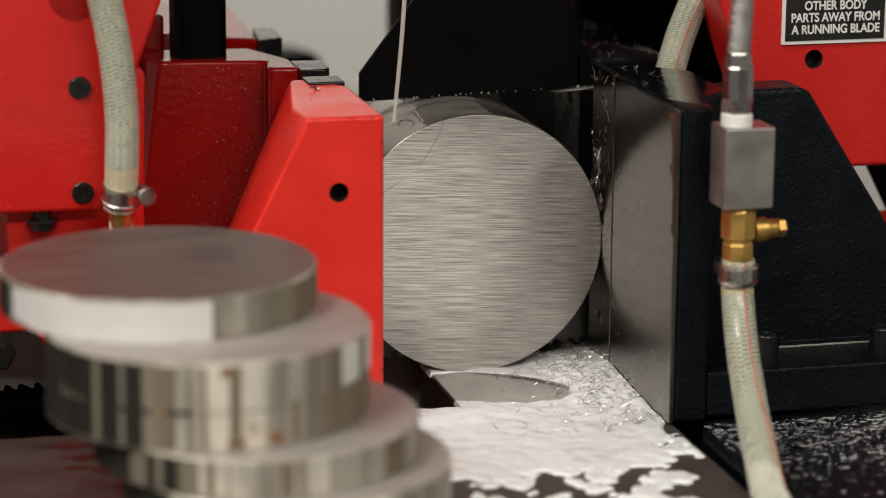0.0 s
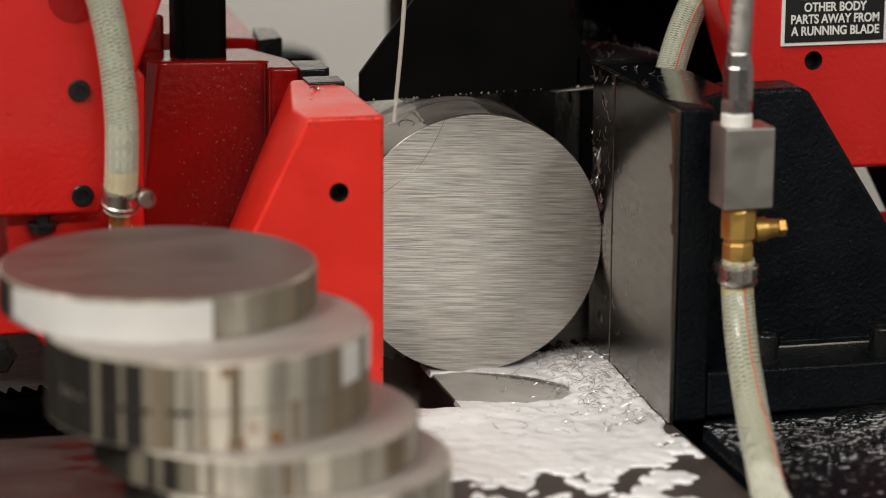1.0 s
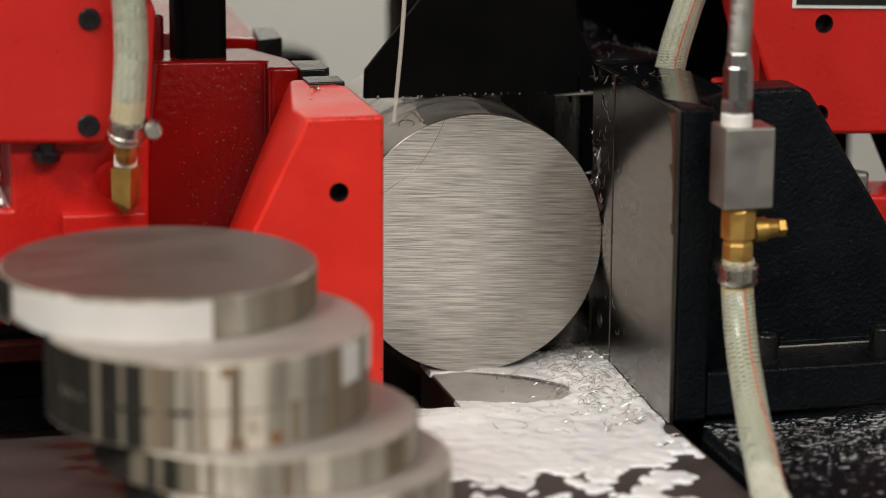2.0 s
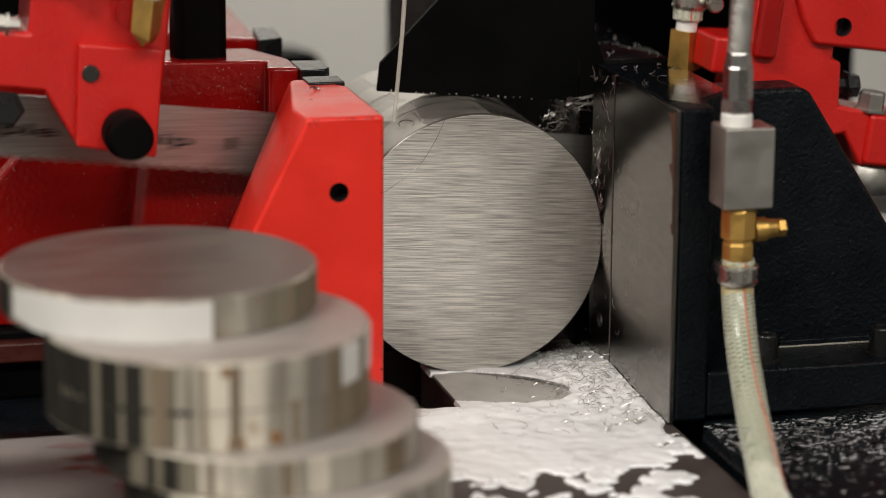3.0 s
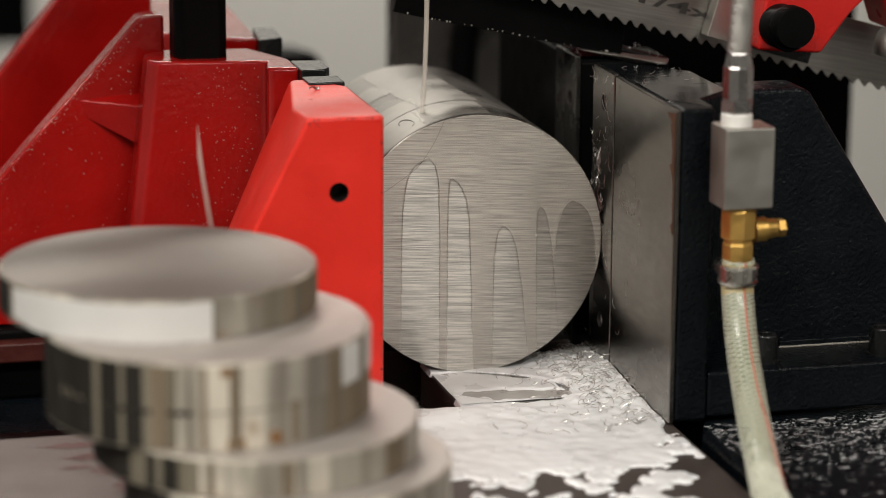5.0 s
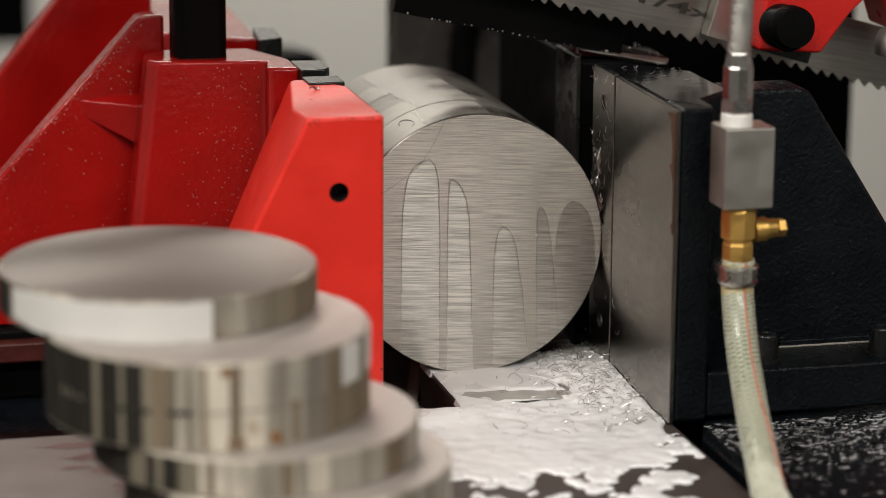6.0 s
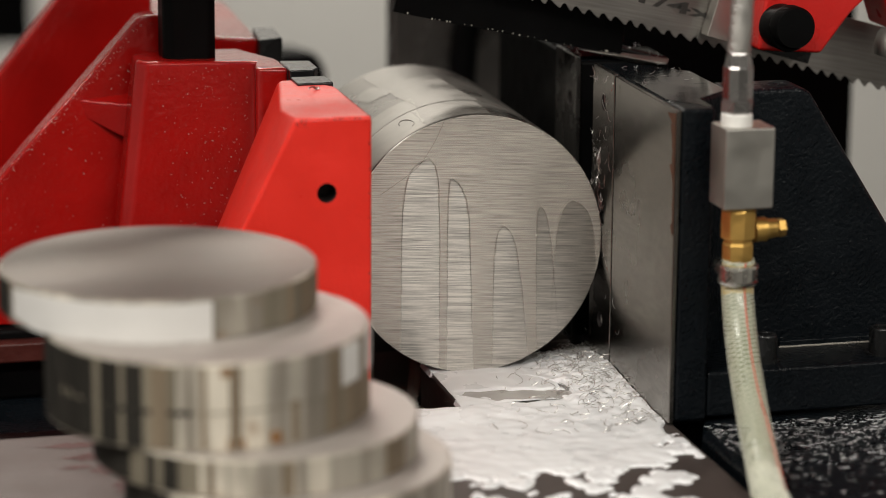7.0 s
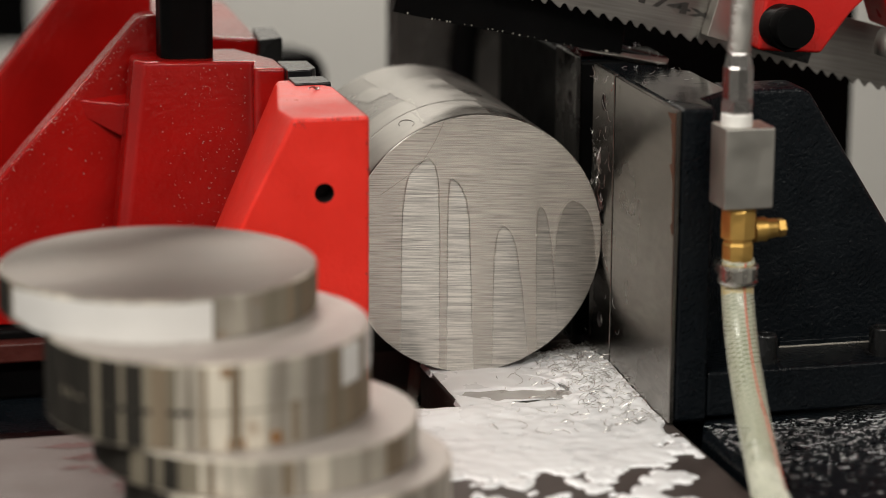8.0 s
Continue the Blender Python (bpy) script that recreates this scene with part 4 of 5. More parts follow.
low_r = part("guide_block", prism([(0.1260, 0.0905), (0.1260, 0.1115), (0.1480, 0.1130), (0.1480, 0.1400), (0.2000, 0.1400), (0.2000, 0.1060), (0.2060, 0.1045), (0.2090, 0.0790), (0.2380, 0.0765), (0.2440, 0.0740), (0.2440, 0.0458), (0.2282, 0.0443), (0.2150, 0.0630), (0.2060, 0.0600), (0.1985, 0.0470), (0.1885, 0.0200), (0.1500, 0.0115), (0.1430, 0.0500), (0.1440, 0.0905)], -0.006, 0.034), HEAD_RED, head, "red cast blade guide block", bevel=0.0022)
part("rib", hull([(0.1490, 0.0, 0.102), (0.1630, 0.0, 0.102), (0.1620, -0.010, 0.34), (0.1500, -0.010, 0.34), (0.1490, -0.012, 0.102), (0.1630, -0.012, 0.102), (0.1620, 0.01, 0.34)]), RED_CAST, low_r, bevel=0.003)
part("back_plate", prism([(0.246, 0.126), (0.45, 0.126), (0.45, 0.068), (0.276, 0.068)], 0.040, 0.047), BLACK, low_r, "black steel back plate", bevel=0.001)
part("foot", box(0.2282, 0.40, -0.010, 0.034, 0.0458, 0.0765), HEAD_RED, low_r, bevel=0.003)
for hx_r, hz_r in ((0.1991, 0.1790), (0.2002, 0.1258)):
    drill(arm_r, (hx_r, -0.012, hz_r), (0, 1, 0), 0.0056, 0.012, HOLE)
drill(low_r, (0.1785, -0.006, 0.0620), (0, 1, 0), 0.0053, 0.014, HOLE)
hex_bolt(low_r, (0.2140, 0.004, 0.0900), (1, 0, 0.1), 0.0075, 0.008, material=OXIDE)
hex_bolt(low_r, (0.2310, 0.000, 0.0770), (0, 0, 1), 0.0085, 0.012)
part("roller", lathe([(0, 0.0125), (0.004, 0.0140), (0.012, 0.0140), (0.016, 0.0125)], (0.2380, 0.004, 0.0440), (0, 0, -1), 32), STEEL, low_r, "steel guide bearing")
part("knob_boss", lathe([(0, 0.0128), (0.017, 0.0128), (0.018, 0.0122)], (0.1580, -0.006, 0.0290), (0, -1, 0), 36), BLACK, low_r, "black knob shank")
part("knob", lathe([(0.0, 0.0122), (0.009, 0.0122), (0.0105, 0.0112), (0.0108, 0.006)], (0.1570, -0.022, 0.0311), (0, -1, 0), 36), BLACK, low_r, "round black end cap")
part("carbide_guide", box(0.1312, 0.1450, 0.030, 0.0415, 0.0092, 0.050), STEEL, low_r, "bright steel blade guide pad", bevel=0.0006)
part("lower_guide_strip", box(0.150, 0.1940, 0.020, 0.0415, 0.0105, 0.022), OXIDE, low_r, bevel=0.0006)
part("ring_bearing", lathe([(0, 0.0095), (0.003, 0.0118), (0.009, 0.0118), (0.012, 0.0095), (0.012, 0.006), (0.006, 0.006)], (0.1285, 0.006, 0.0640), (-0.3, -1, 0), 32), ZINC, low_r, "bright steel ring bearing")
part("brass_elbow", hull([(0.1125, 0.030, 0.087), (0.1330, 0.030, 0.088), (0.1225, 0.022, 0.085), (0.1225, 0.038, 0.087), (0.1110, 0.030, 0.109), (0.1290, 0.030, 0.110), (0.1200, 0.022, 0.109), (0.1200, 0.038, 0.110)]), BRASS, low_r, "angular brass elbow fitting", smooth=False)
part("brass_nipple", lathe([(0, 0.0060), (0.016, 0.0060)], (0.1290, 0.028, 0.0980), (1, 0, 0), 20), TAPE, low_r, "white taped nipple")
part("sealing_tape", lathe([(0, 0.0062), (0.006, 0.0062), (0.006, 0.0072), (0.012, 0.0072)], (0.1205, 0.030, 0.1090), (-0.03, 0, 1), 20), TAPE, low_r, "white sealing tape")
hose_r = along([(0.1203, 0.030, 0.116), (0.1195, 0.030, 0.130), (0.1225, 0.029, 0.155), (0.1265, 0.028, 0.173), (0.1315, 0.028, 0.190), (0.1382, 0.028, 0.2065), (0.1460, 0.028, 0.2195), (0.172, 0.035, 0.262)], 10)
braided_hose(head, hose_r, 0.0086, 7, True)
clamp_band(head, (0.1198, 0.030, 0.1225), (0.1195, 0.030, 0.1325), 0.0088, (0.94, -0.3, 0))

sign = part("warning_sign", box(0.1782, 0.2432, -0.0136, -0.0121, 0.1882, 0.2560), SIGN_W, arm_r, "black and white warning sign", bevel=0.0003)
ORIGIN[sign.name] = Vector((PX, 0, PZ))
part("sign_panel", box(0.1802, 0.2412, -0.0140, -0.0134, 0.1903, 0.2540), SIGN_K, sign, smooth=False)
for words, sx, sz, wide in (("A RUNNING BLADE", 0.1838, 0.1944, 0.0544), ("PARTS AWAY FROM", 0.1836, 0.2013, 0.0544), ("OTHER BODY", 0.1915, 0.2082, 0.0385)):
    t = text_mesh(words, 0.0073, (0, 0, 0), sign, SIGN_W, "lettering", depth=0.0002, bold=0.00016)
    xs = [v.co.x for v in t.data.vertices]
    k = wide / (max(xs) - min(xs))
    for v in t.data.vertices:
        v.co.x = (v.co.x - min(xs)) * k + sx - PX
        v.co.y += -0.0142
        v.co.z += sz
    o = ORIGIN[sign.name]
    t["label"] = "white sign lettering"

for bx0, bx1 in ((0.1890, 0.2030), (0.2060, 0.2330)):
    part("lettering_bar", box(bx0, bx1, -0.0143, -0.0139, 0.2151, 0.2200), SIGN_W, sign, smooth=False)

# the blade, running in its guides
BX, BZ, TILT = 0.0, 0.0, 1.3
blade_rows = [(0.0, -0.42), (2.2, -0.40), (2.8, -0.30), (3.0, -0.20), (3.3, -0.07), (3.5, -0.027), (3.8, -0.0103), (4.0, -0.0035), (4.2, 0.0), (8.0, 0.0)]


def blade_mesh():
    bm = bmesh.new()
    y0, y1, h = -0.0006, 0.0006, 0.0375
    x, xs = -0.42, 0.66
    prof = []
    pitches = (0.0074, 0.0083, 0.0090, 0.0079, 0.0095)
    k = 0
    while x < xs:
        p = pitches[k % 5]
        prof += [(x, 0.0), (x + 0.0005, 0.0018), (x + 0.0011, 0.0029), (x + 0.0021, 0.0034), (x + 0.0032, 0.0031), (x + p * 0.62, 0.0016), (x + p - 0.0014, 0.0004)]
        x += p
        k += 1
    a = [[bm.verts.new((u, y, w)) for u, w in prof] for y in (y0, y1)]
    b = [[bm.verts.new((u, y, h)) for u, w in prof] for y in (y0, y1)]
    for i in range(len(prof) - 1):
        bm.faces.new((a[0][i], a[0][i + 1], b[0][i + 1], b[0][i]))
        bm.faces.new((a[1][i + 1], a[1][i], b[1][i], b[1][i + 1]))
        bm.faces.new((a[0][i], a[1][i], a[1][i + 1], a[0][i + 1]))
        bm.faces.new((b[0][i], b[0][i + 1], b[1][i + 1], b[1][i]))
    return bm


blade = part("saw_blade", blade_mesh(), BLADE, None, "toothed steel band saw blade with black lettering", smooth=False)
blade.parent = head
ORIGIN[blade.name] = Vector((0, 0, 0))
for words, sx, wide in (("CT", -0.146, 0.022), ("Triple", -0.106, 0.068), ("Chip", -0.0105, 0.050), ("1", 0.0600, 0.004), ("1/4x", 0.0885, 0.050)):
    t = text_mesh(words, 0.0095, (0, -0.0008, 0.0150), blade, INK, "lettering", bold=0.0002)
    xs = [v.co.x for v in t.data.vertices]
    k = wide / (max(xs) - min(xs))
    for v in t.data.vertices:
        v.co.x = (v.co.x - min(xs)) * k + sx
    t["label"] = "black printed lettering"

# ---- black feeler plate behind the blade ----
GX, GZ = -0.0553, 0.1513
guard = empty("feeler_plate", (GX, 0.056, GZ), "black chamfered steel feeler plate over the bar", "feeler plate")
part("plate", prism([(-0.0553, 0.1513), (0.0870, 0.1546), (0.0850, 0.172), (0.0722, 0.1974), (0.066, 0.26), (0.01, 0.26), (-0.0233, 0.2104), (-0.0553, 0.168)], 0.056, 0.060), BLACK, guard, bevel=0.0006)
part("bottom_lip", box(-0.050, 0.110, 0.0602, 0.074, 0.1535, 0.1575), BLACK, guard, bevel=0.0006)


# added sliver stands for the glint at the end of the lower lip
part("glint_sliver", hull([(0.060, 0.0545, 0.1530), (0.088, 0.0540, 0.1548), (0.116, 0.0545, 0.1555), (0.118, 0.058, 0.1590), (0.116, 0.062, 0.1565), (0.060, 0.060, 0.1540), (0.100, 0.058, 0.1520)]), STEEL, guard, "bright steel sliver added for the lip's glint", bevel=0.0006)


# ---- swarf pulled out of the cut ----
swarf = tagged(part("swarf_tuft", curls(46, lambda r: (lambda u: (0.052 + 0.026 * u + r.gauss(0, 0.002), 0.047 + r.uniform(-0.002, 0.002), 0.131 + 0.016 * u + r.gauss(0, 0.0025)))(r.random()), 0.0068, 61, 0.00017), CHIP), "tuft of fine steel swarf beside the bar", "chips", kind="stuff")


# ---- wet beads, and painted glints on the red castings ----
def beads(count, spot, size, seed):
    """Small flat beads on a face that looks towards -y."""
    rnd = random.Random(seed)
    bm = bmesh.new()
    for _ in range(count):
        x, y, z = spot(rnd)
        r = size * (0.35 + 0.65 * rnd.random() ** 2)
        lo = [bm.verts.new((x + r * math.cos(k * 1.0472), y, z + 1.15 * r * math.sin(k * 1.0472))) for k in range(6)]
        hi = [bm.verts.new((x + 0.6 * r * math.cos(k * 1.0472), y - 0.55 * r, z + 0.7 * r * math.sin(k * 1.0472))) for k in range(6)]
        for k in range(6):
            bm.faces.new((lo[k], lo[(k + 1) % 6], hi[(k + 1) % 6], hi[k]))
        bm.faces.new(hi)
    return bm


def on_rear_jaw(r):
    x = r.uniform(-0.168, -0.113)
    if r.random() < 0.5:
        x = r.gauss(-0.128, 0.010)
    x = min(-0.113, max(-0.168, x))
    return x, 0.0776 - (x + 0.172) * 0.143 - 0.0003, r.uniform(0.05, 0.172)


def on_rib(r):
    z = r.uniform(0.03, 0.18)
    return r.uniform(-0.262 + (z - 0.097) * 0.9, -0.178), 0.1178, z - 0.012


tagged(part("beads_and_glints", beads(24, lambda r: (lambda u: (-0.050 + 0.132 * u, 0.0558, 0.1519 + 0.0033 * u + r.uniform(-0.0002, 0.0006)))(r.random()), 0.0007, 29), COOLANT, guard, "pale wet beads along the lower edge"), kind="stuff")
# milky beads on the two red castings also stand for glints of the paint
tagged(part("beads_and_glints", beads(300, on_rear_jaw, 0.00033, 31), COOLANT, rear_jaw, "small wet beads, some painting glints"), kind="stuff")
tagged(part("beads_and_glints", beads(330, lambda r: (lambda u: (-0.345 + 0.169 * u + r.uniform(0.0, 0.004), 0.1178, 0.0115 + 0.182 * u - r.uniform(0.001, 0.004)))(r.uniform(0.45, 1.0)) if r.random() < 0.55 else on_rib(r), 0.00034, 33), COOLANT, third, "small wet beads, some painting glints"), kind="stuff")
tagged(part("beads_and_glints", beads(90, lambda r: (min(0.05, max(-0.05, r.gauss(0.0, 0.03))), -0.0001, min(0.13, max(0.03, r.gauss(0.11, 0.03)))), 0.0007, 35), WATER, slice_ob, "small wet beads, some painting glints"), kind="stuff")

tagged(part("paint_chip_marks", beads(48, lambda r: r.choice(((-0.1172 + r.uniform(0, 0.006), -0.0969, 0.1712 - r.uniform(0, 0.003)), (-0.0772 - r.uniform(0, 0.0012), -0.0969, r.uniform(0.03, 0.168)), (r.uniform(-0.115, -0.08), -0.0969, 0.1720))), 0.0006, 41), DARKPLATE, front_jaw, "dark chips in the paint"), kind="stuff")
tagged(part("foam_bubbles", drops(150, lambda r: (lambda x, y: (x, y, max(0.0, foam_height(x, y))))(r.uniform(-0.05, 0.07), -0.005 - abs(r.gauss(0, 0.09))), 0.0005, 44), WATER), "small clear bubbles on the white foam", "bubbles", kind="stuff")

# ---- coolant streams ----
def stream(name, pts, r0, r1, label):
    o = Vector(pts[0])
    s = empty(name, o, label, "coolant stream")
    part("jet", tube(along(pts, 10), lambda k: r0 + (r1 - r0) * k, 10), COOLANT, s)
    return s


jet = stream("coolant_jet", [(-0.0335, 0.030, 0.34), (-0.0340, 0.030, 0.25), (-0.0360, 0.030, 0.20), (-0.0411, 0.030, 0.1440)], 0.0016, 0.0012, "thin pale coolant stream falling on the bar")


jet_r = part("coolant_jet", tube(along([(0.1215, 0.030, 0.088), (0.1212, 0.030, 0.05), (0.1205, 0.030, -0.028)], 6), 0.0014, 10), COOLANT, head, "thin pale coolant stream")


# the dry arches that the coolant leaves on the sawn face: peak x, peak z, reach to either side, drift of either side
arches = [(-0.0275, 0.127, 0.0160, 0.0065, 0.00, 0.00), (-0.0149, 0.115, 0.0014, 0.0110, 0.00, 0.03), (0.0168, 0.0855, 0.0058, 0.0080, 0.00, 0.10), (0.0390, 0.0960, 0.0030, 0.0050, 0.02, 0.09), (0.0577, 0.0985, 0.0085, 0.0150, -0.05, 0.02)]


def arch_side(arch, z, side):
    """Where an arch's left (-1) or right (1) side runs at a height; above its peak both meet."""
    px, pz, wl, wr, dl, dr = arch
    d = pz - z
    if d <= 0:
        return px
    bow = math.sqrt(1 - math.exp(-d / 0.012))
    wobble = 0.0005 * noise.noise(Vector((px * 900, z * 160, side))) * min(1.0, d / 0.01)
    return px + side * (wl if side < 0 else wr) * bow + (dl if side < 0 else dr) * d + wobble


def film_finger(k):
    """The wet film between two arches, in the place where it comes to rest on the face."""
    bm = bmesh.new()
    rows, n, m = [], 84, 8
    for i in range(n + 1):
        z = 0.0009 + (2 * R - 0.0018) * i / n
        rim = math.sqrt(max(0.0, (R - 0.0007) ** 2 - (z - R) ** 2))
        a = max(-rim, arch_side(arches[k - 1], z, 1)) if k else -rim
        b = min(rim, arch_side(arches[k], z, -1)) if k < len(arches) else rim
        rows.append([bm.verts.new((a + (b - a) * j / m, -0.0002 - (0.00025 if 0 < j < m else 0.0), z - R)) for j in range(m + 1)] if b - a > 0.0002 else None)
    for p, q in zip(rows, rows[1:]):
        if p and q:
            for j in range(m):
                bm.faces.new((p[j], p[j + 1], q[j + 1], q[j]))
    return bm


def film_rim(k):
    """Raised wet edges of a finger of film."""
    bm = bmesh.new()
    for arch, side in ((arches[k - 1] if k else None, 1), (arches[k] if k < len(arches) else None, -1)):
        if arch:
            pts = [Vector((arch_side(arch, z, side), -0.00025, z - R)) for z in (arch[1] - 0.0925 * (i / 60) ** 1.5 for i in range(61))]
            pts = [q for q in pts if math.hypot(q.x, q.z) < R - 0.0015]
            if len(pts) > 4:
                tube(pts, lambda u: 0.00042 * (1 - 0.75 * u), 6, bm)
    return bm


# when each finger of film starts from the bar's upper edge, and how long it takes to the bottom
fingers = []
for k, (t0, took) in enumerate(((3.28, 0.32), (3.70, 0.42), (3.66, 0.40), (3.56, 0.36), (3.85, 0.30), (3.92, 0.35))):
    e = empty("coolant_run", (0, 0.004, R), "thin milky coolant run on the sawn steel", "coolant", "coolant runs on the bar")
    for name, bm, material in (("film", film_finger(k), FILM), ("wet_rim", film_rim(k), WATER)):
        part(name, bm, material, None).parent = e
    fingers.append((e, t0, took))


def falling_streak(length, r, lean):
    pts = [(0, 0, 0), (lean * 0.3, 0, -length * 0.33), (lean * 0.75, 0, -length * 0.7), (lean * 1.2, 0, -length)]
    return tube(along(pts, 4), lambda k: r * (0.35 + 0.65 * math.sin(math.pi * min(1.0, 0.15 + k * 0.85))), 6)


rnd = random.Random(4)
streaks = []
for k in range(64):
    left = k >= 50
    xl = rnd.uniform(-0.178, -0.115) if left else rnd.uniform(-0.050, 0.078)
    t0 = rnd.uniform(3.05, 4.6) if left else 3.45 + 0.9 * (k + rnd.random()) / 50
    e = empty("coolant_streak", (xl, 0.047, 0.02), "falling streak of milky coolant under the blade", "coolant", "coolant falling from the blade")
    ob = part("streak", falling_streak(rnd.uniform(0.020, 0.032), rnd.uniform(0.0007, 0.0014), rnd.uniform(0.001, 0.007)), COOLANT, None)
    ob.parent = e
    streaks.append((e, xl, t0, rnd.uniform(0.1, 0.35)))


def strip(pts, width, bm):
    """A soft-ended flat band of liquid along a path, lens-shaped across."""
    n = len(pts) - 1
    rows = []
    for k, q in enumerate(pts):
        d = (pts[min(n, k + 1)] - pts[max(0, k - 1)]).normalized()
        s = Vector((-d.z, 0, d.x)) * (width * (0.15 + 0.85 * math.sin(math.pi * (0.08 + 0.9 * k / n))))
        rows.append([bm.verts.new(q - s), bm.verts.new(q + Vector((0, -0.0004, 0))), bm.verts.new(q + s)])
    for p, q in zip(rows, rows[1:]):
        bm.faces.new((p[0], p[1], q[1], q[0]))
        bm.faces.new((p[1], p[2], q[2], q[1]))


def ribbon(length, width, lean, seed):
    """A sheet of falling coolant drawn out into fine threads, its upper end at the origin."""
    rnd = random.Random(seed)
    bm = bmesh.new()
    for _ in range(44):
        x0 = rnd.uniform(-0.5, 0.5) * width
        u1 = rnd.uniform(0.6, 1.0)
        ln, dx = length * rnd.uniform(0.9, 1.1), lean * rnd.uniform(0.9, 1.12)
        strip([Vector((x0 + dx * (0.45 * u + 0.55 * u * u), rnd.uniform(-0.001, 0.001), -ln * (0.8 * u + 0.2 * u * u))) for u in (u1 * k / 9 for k in range(10))], rnd.uniform(0.0015, 0.0060), bm)
    return bm


curtain = []
for k, (xl, ln, w, lean, t0) in enumerate(((-0.048, 0.050, 0.014, 0.040, 4.25), (-0.040, 0.088, 0.022, 0.110, 4.60), (-0.014, 0.070, 0.026, 0.090, 4.54), (0.010, 0.058, 0.026, 0.070, 4.48), (0.034, 0.046, 0.026, 0.050, 4.44), (0.056, 0.034, 0.022, 0.030, 4.40))):
    e = empty("coolant_sheet", (xl, 0.049, 0.0), "translucent sheet of coolant pouring off the blade", "coolant", "coolant sheets")
    ob = tagged(part("sheet", ribbon(ln, w, lean, k), SHEET, None), kind="stuff")
    ob.parent = e
    curtain.append((e, xl, 0.0475 + 0.0012 * k, t0))
rope = empty("coolant_rope", (0, 0.0485, 0.2), "milky band of coolant trailing off the blade", "coolant", "coolant sheets")
bm = bmesh.new()
rnd = random.Random(9)
for _ in range(12):
    off, wide = rnd.gauss(0, 0.0022), rnd.uniform(0.0008, 0.0030)
    strip([Vector((0.116 * u, rnd.uniform(-0.0008, 0.0008), -0.062 * u - 0.033 * u ** 3 + off * (1.2 - 0.8 * u))) for u in (k / 13 for k in range(14))], wide, bm)
ob = tagged(part("band", bm, ROPE, None), kind="stuff")
ob.parent = rope
arc_flow = empty("coolant_arc", (0, -0.002, 0.0), "milky band of coolant arching over the bar", "coolant", "coolant sheets")
bm = bmesh.new()
rnd = random.Random(12)
for _ in range(18):
    off, a0, a1 = rnd.gauss(0, 0.0022), rnd.uniform(100, 125), rnd.uniform(8, 45)
    strip([Vector(((R + r) * math.cos(radians(a)), rnd.uniform(-0.0008, 0.0008), R + (R + r) * math.sin(radians(a)))) for a, r in ((a0 + (a1 - a0) * k / 15, 0.0095 - 0.0075 * k / 15 + off * (1 - 0.6 * k / 15)) for k in range(16))], rnd.uniform(0.0012, 0.0042), bm)
ob = tagged(part("band", bm, ROPE, None), kind="stuff")
ob.parent = arc_flow
drip = stream("coolant_jet", [(-0.150, 0.045, 0.235), (-0.146, 0.045, 0.205), (-0.139, 0.045, 0.16), (-0.130, 0.045, 0.095)], 0.0013, 0.0007, "thin pale coolant stream falling from the saw bow")


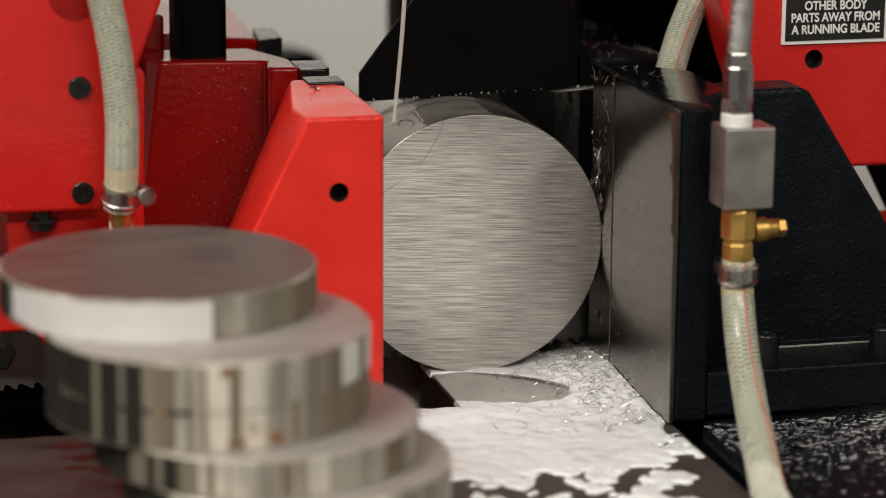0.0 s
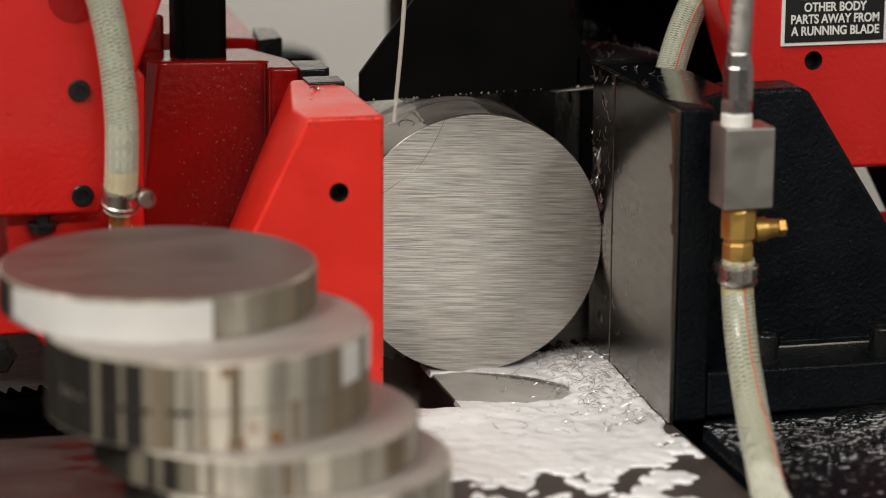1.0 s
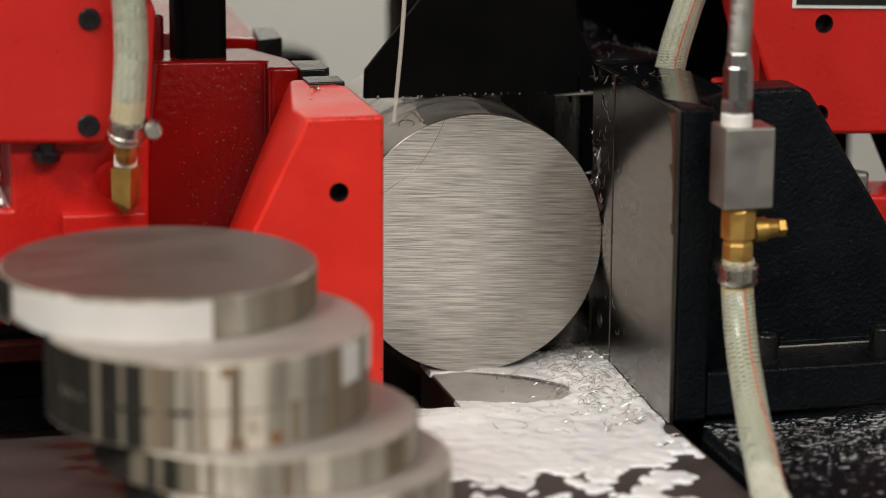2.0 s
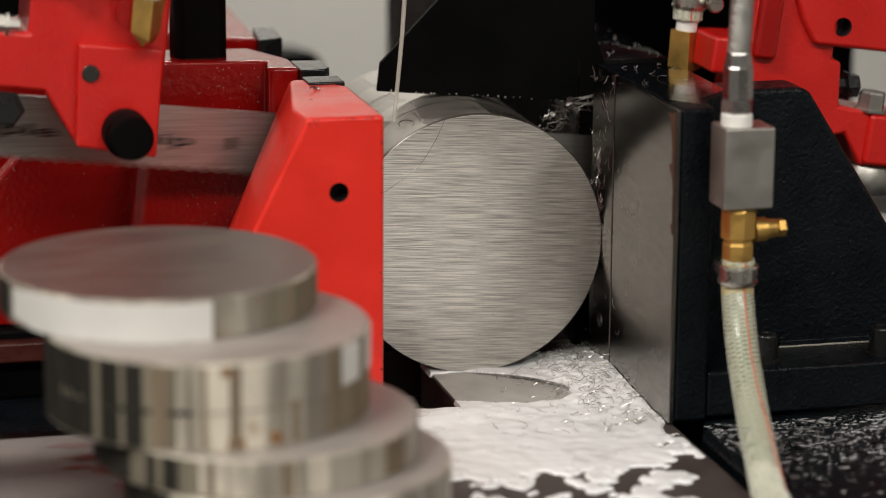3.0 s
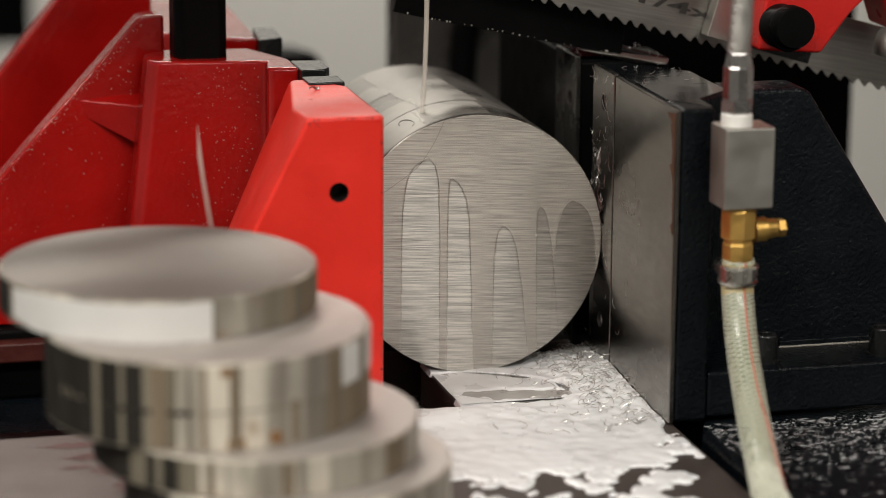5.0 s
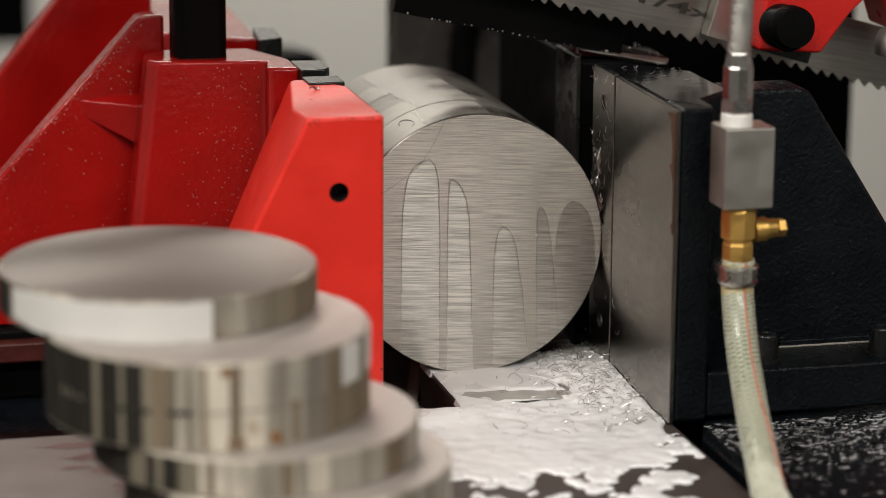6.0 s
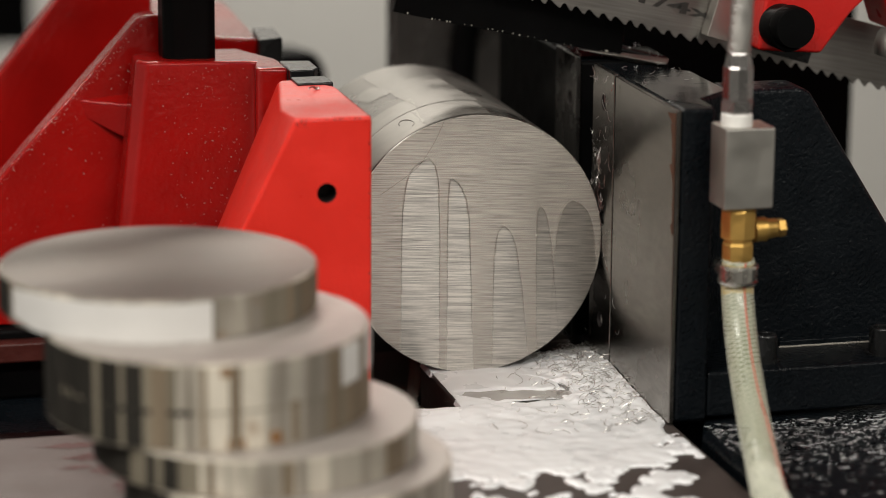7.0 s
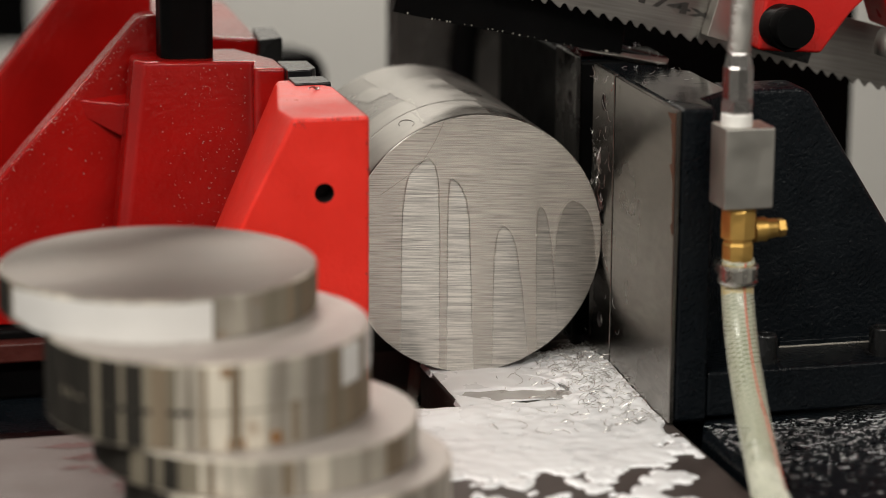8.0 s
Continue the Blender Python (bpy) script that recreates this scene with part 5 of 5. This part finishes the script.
# ---- movement ----
def motions():
    turn = [(0.0, 0.0), (0.5, -0.04), (1.0, -0.09), (1.5, -0.10), (1.6, 0.29), (1.7, 0.73), (2.2, 3.25), (2.8, 6.46), (3.0, 7.70), (3.3, 9.30), (3.5, 10.43), (3.8, 12.02), (4.0, 13.18), (4.2, 14.32), (4.5, 16.02), (4.7, 16.84), (4.9, 16.92), (6.5, 16.92), (8.0, 16.92)]
    walk(head, [(t, pose(PX, 0.0, PZ, 0, a, 0)) for t, a in turn])
    walk(blade, [(t, pose(-PX + s * math.cos(radians(TILT)), 0.043, -PZ + s * math.sin(radians(TILT)) + 0.0, 0, -TILT, 0)) for t, s in blade_rows])
    lift = [(0.0, -0.0553, 0.1513, 0.0), (1.5, -0.0553, 0.1513, 0.0), (1.7, -0.0548, 0.1518, 0.6), (2.8, -0.0458, 0.1566, 5.8), (3.5, -0.0440, 0.1580, 8.4), (4.0, -0.0434, 0.1610, 10.6), (4.2, -0.0425, 0.1745, 11.5), (4.5, -0.0374, 0.1950, 13.0), (4.7, -0.0351, 0.2035, 13.7), (8.0, -0.0351, 0.2035, 13.7)]
    walk(guard, [(t, pose(x, 0.056, z, 0, a, 0)) for t, x, z, a in lift])
    walk(swarf, [(t, pose(0, 0, z)) for t, z in ((0.0, -0.055), (1.7, -0.055), (2.5, -0.012), (2.8, 0.0), (3.0, 0.0), (3.1, -0.010), (3.2, -0.045), (3.4, -0.075), (8.0, -0.075))])
    slide = [(0.0, 0.0), (6.7, 0.0), (6.85, -0.0035), (7.0, -0.0066), (7.5, -0.0070), (7.8, -0.0077), (8.0, -0.0079)]
    walk(front_jaw, [(t, pose(-0.12 + d, -0.04, -0.024)) for t, d in slide])
    walk(rear_jaw, [(t, pose(-0.13 + d, 0.08, -0.024)) for t, d in slide])
    times, angles = [t for t, a in turn], [a for t, a in turn]

    def blade_place(x, z, t):
        a = radians(float(np.interp(t, times, angles)))
        dx, dz = x - PX, z - PZ
        return PX + math.cos(a) * dx + math.sin(a) * dz, PZ - math.sin(a) * dx + math.cos(a) * dz

    for e, xl, t0, vx in streaks:
        rows = []
        for t in [u for u in times if u < t0] + [t0]:
            x, z = blade_place(xl, 0.034 + 0.022 * xl, t)
            rows.append((t, pose(x, 0.0475, z)))
        x, z = blade_place(xl, 0.034 + 0.022 * xl, t0)
        for d in (0.1, 0.2, 0.3, 0.45):
            rows.append((t0 + d, pose(x + vx * d * 0.5, 0.0475, z - 2.2 * d * d - 0.28 * d)))
        rows.append((8.0, pose(x + vx * 0.25, 0.0475, -0.40)))
        walk(e, rows)
    for e, xl, y, t0 in curtain:
        rows = []
        for t in [u for u in times if u < t0] + [t0]:
            x, z = blade_place(xl, 0.004 + 0.022 * xl, t)
            rows.append((t, pose(x, y, z)))
        for d, fall in ((0.1, 0.035), (0.2, 0.11), (0.35, 0.26), (0.5, 0.45)):
            rows.append((t0 + d, pose(x + 0.08 * d, y, z - fall)))
        rows.append((8.0, pose(x + 0.04, y, z - 0.45)))
        walk(e, rows)
    rope_rows = [(t, *blade_place(-0.048, 0.0095, t), 20.0) for t in times if t < 3.85]
    rope_rows += [(3.9, -0.0357, 0.1821, 20.0), (4.1, -0.0330, 0.1976, 18.0), (4.3, -0.0312, 0.2070, 8.0), (4.4, -0.0304, 0.2100, 0.0), (4.5, -0.0277, 0.2099, -4.0), (4.6, -0.0243, 0.2078, -2.0), (4.7, -0.0398, 0.2083, 8.0), (4.8, -0.0430, 0.1780, 16.0), (4.9, -0.0340, 0.1300, 30.0), (5.0, -0.0250, 0.0800, 50.0), (5.2, -0.0200, 0.0600, 60.0), (8.0, -0.0200, 0.0600, 60.0)]
    walk(rope, [(t, pose(x, 0.0485, z, 0, a, 0)) for t, x, z, a in rope_rows])
    walk(arc_flow, [(t, pose(x, y, z)) for t, x, y, z in ((0.0, -0.004, 0.018, -0.024), (3.45, -0.004, 0.018, -0.024), (3.6, -0.002, 0.004, -0.014), (3.7, 0, -0.002, -0.004), (4.0, 0, -0.002, 0.0), (4.15, 0.003, -0.002, -0.004), (4.3, 0.004, 0.006, -0.018), (4.45, 0.0, 0.018, -0.024), (8.0, 0.0, 0.018, -0.024))])
    drip_rows = [(0.0, 0.0, 0.27), (3.5, 0.0, 0.27), (3.7, -0.030, 0.14), (3.9, -0.022, 0.03), (4.1, -0.008, 0.0), (4.5, 0.0, 0.0), (4.8, -0.003, 0.0), (5.0, -0.003, -0.10), (5.2, -0.003, -0.32), (8.0, -0.003, -0.32)]
    walk(drip, [(t, pose(-0.150 + a, 0.045, 0.235 + c)) for t, a, c in drip_rows])
    lean = 0.7
    for e, t0, took in fingers:
        # the film leans outwards at the top, so that its wet front runs down the face as it comes forward
        fronts = [(0.0, 2.7 * R), (t0 - 0.1, 2.7 * R), (t0, 2.1 * R), (t0 + took * 0.5, 1.15 * R), (t0 + took, 0.0)]
        rows = [(t, pose(0, (z - R) * math.tan(radians(lean)), R, lean, 0, 0)) for t, z in fronts]
        walk(e, rows + [(t0 + took + 0.3, pose(0, 0, R)), (8.0, pose(0, 0, R))])
    walk(wash, [(0.0, pose(0, 0, -0.0045, -1.5, 0, 0)), (4.1, pose(0, 0, -0.0045, -1.5, 0, 0)), (4.7, pose(0, 0, -0.0022, -1.5, 0, 0)), (5.8, pose(0, 0, 0, 0, 0, 0)), (8.0, pose(0, 0, 0, 0, 0, 0))])
    walk(jet_r, [(0.0, pose(0, 0, 0)), (4.4, pose(0, 0, 0)), (4.9, pose(0.02, 0, -0.05)), (5.3, pose(0.05, 0, -0.40)), (8.0, pose(0.05, 0, -0.40))])
    jet_rows = [(0.0, 0, 0), (4.5, 0, 0), (4.7, 0.009, 0), (4.9, 0.012, 0), (5.1, 0.012, -0.20), (5.25, 0.012, -0.50), (8.0, 0.012, -0.50)]
    walk(jet, [(t, pose(-0.0335 + a, 0.030, 0.34 + b)) for t, a, b in jet_rows])


motions()
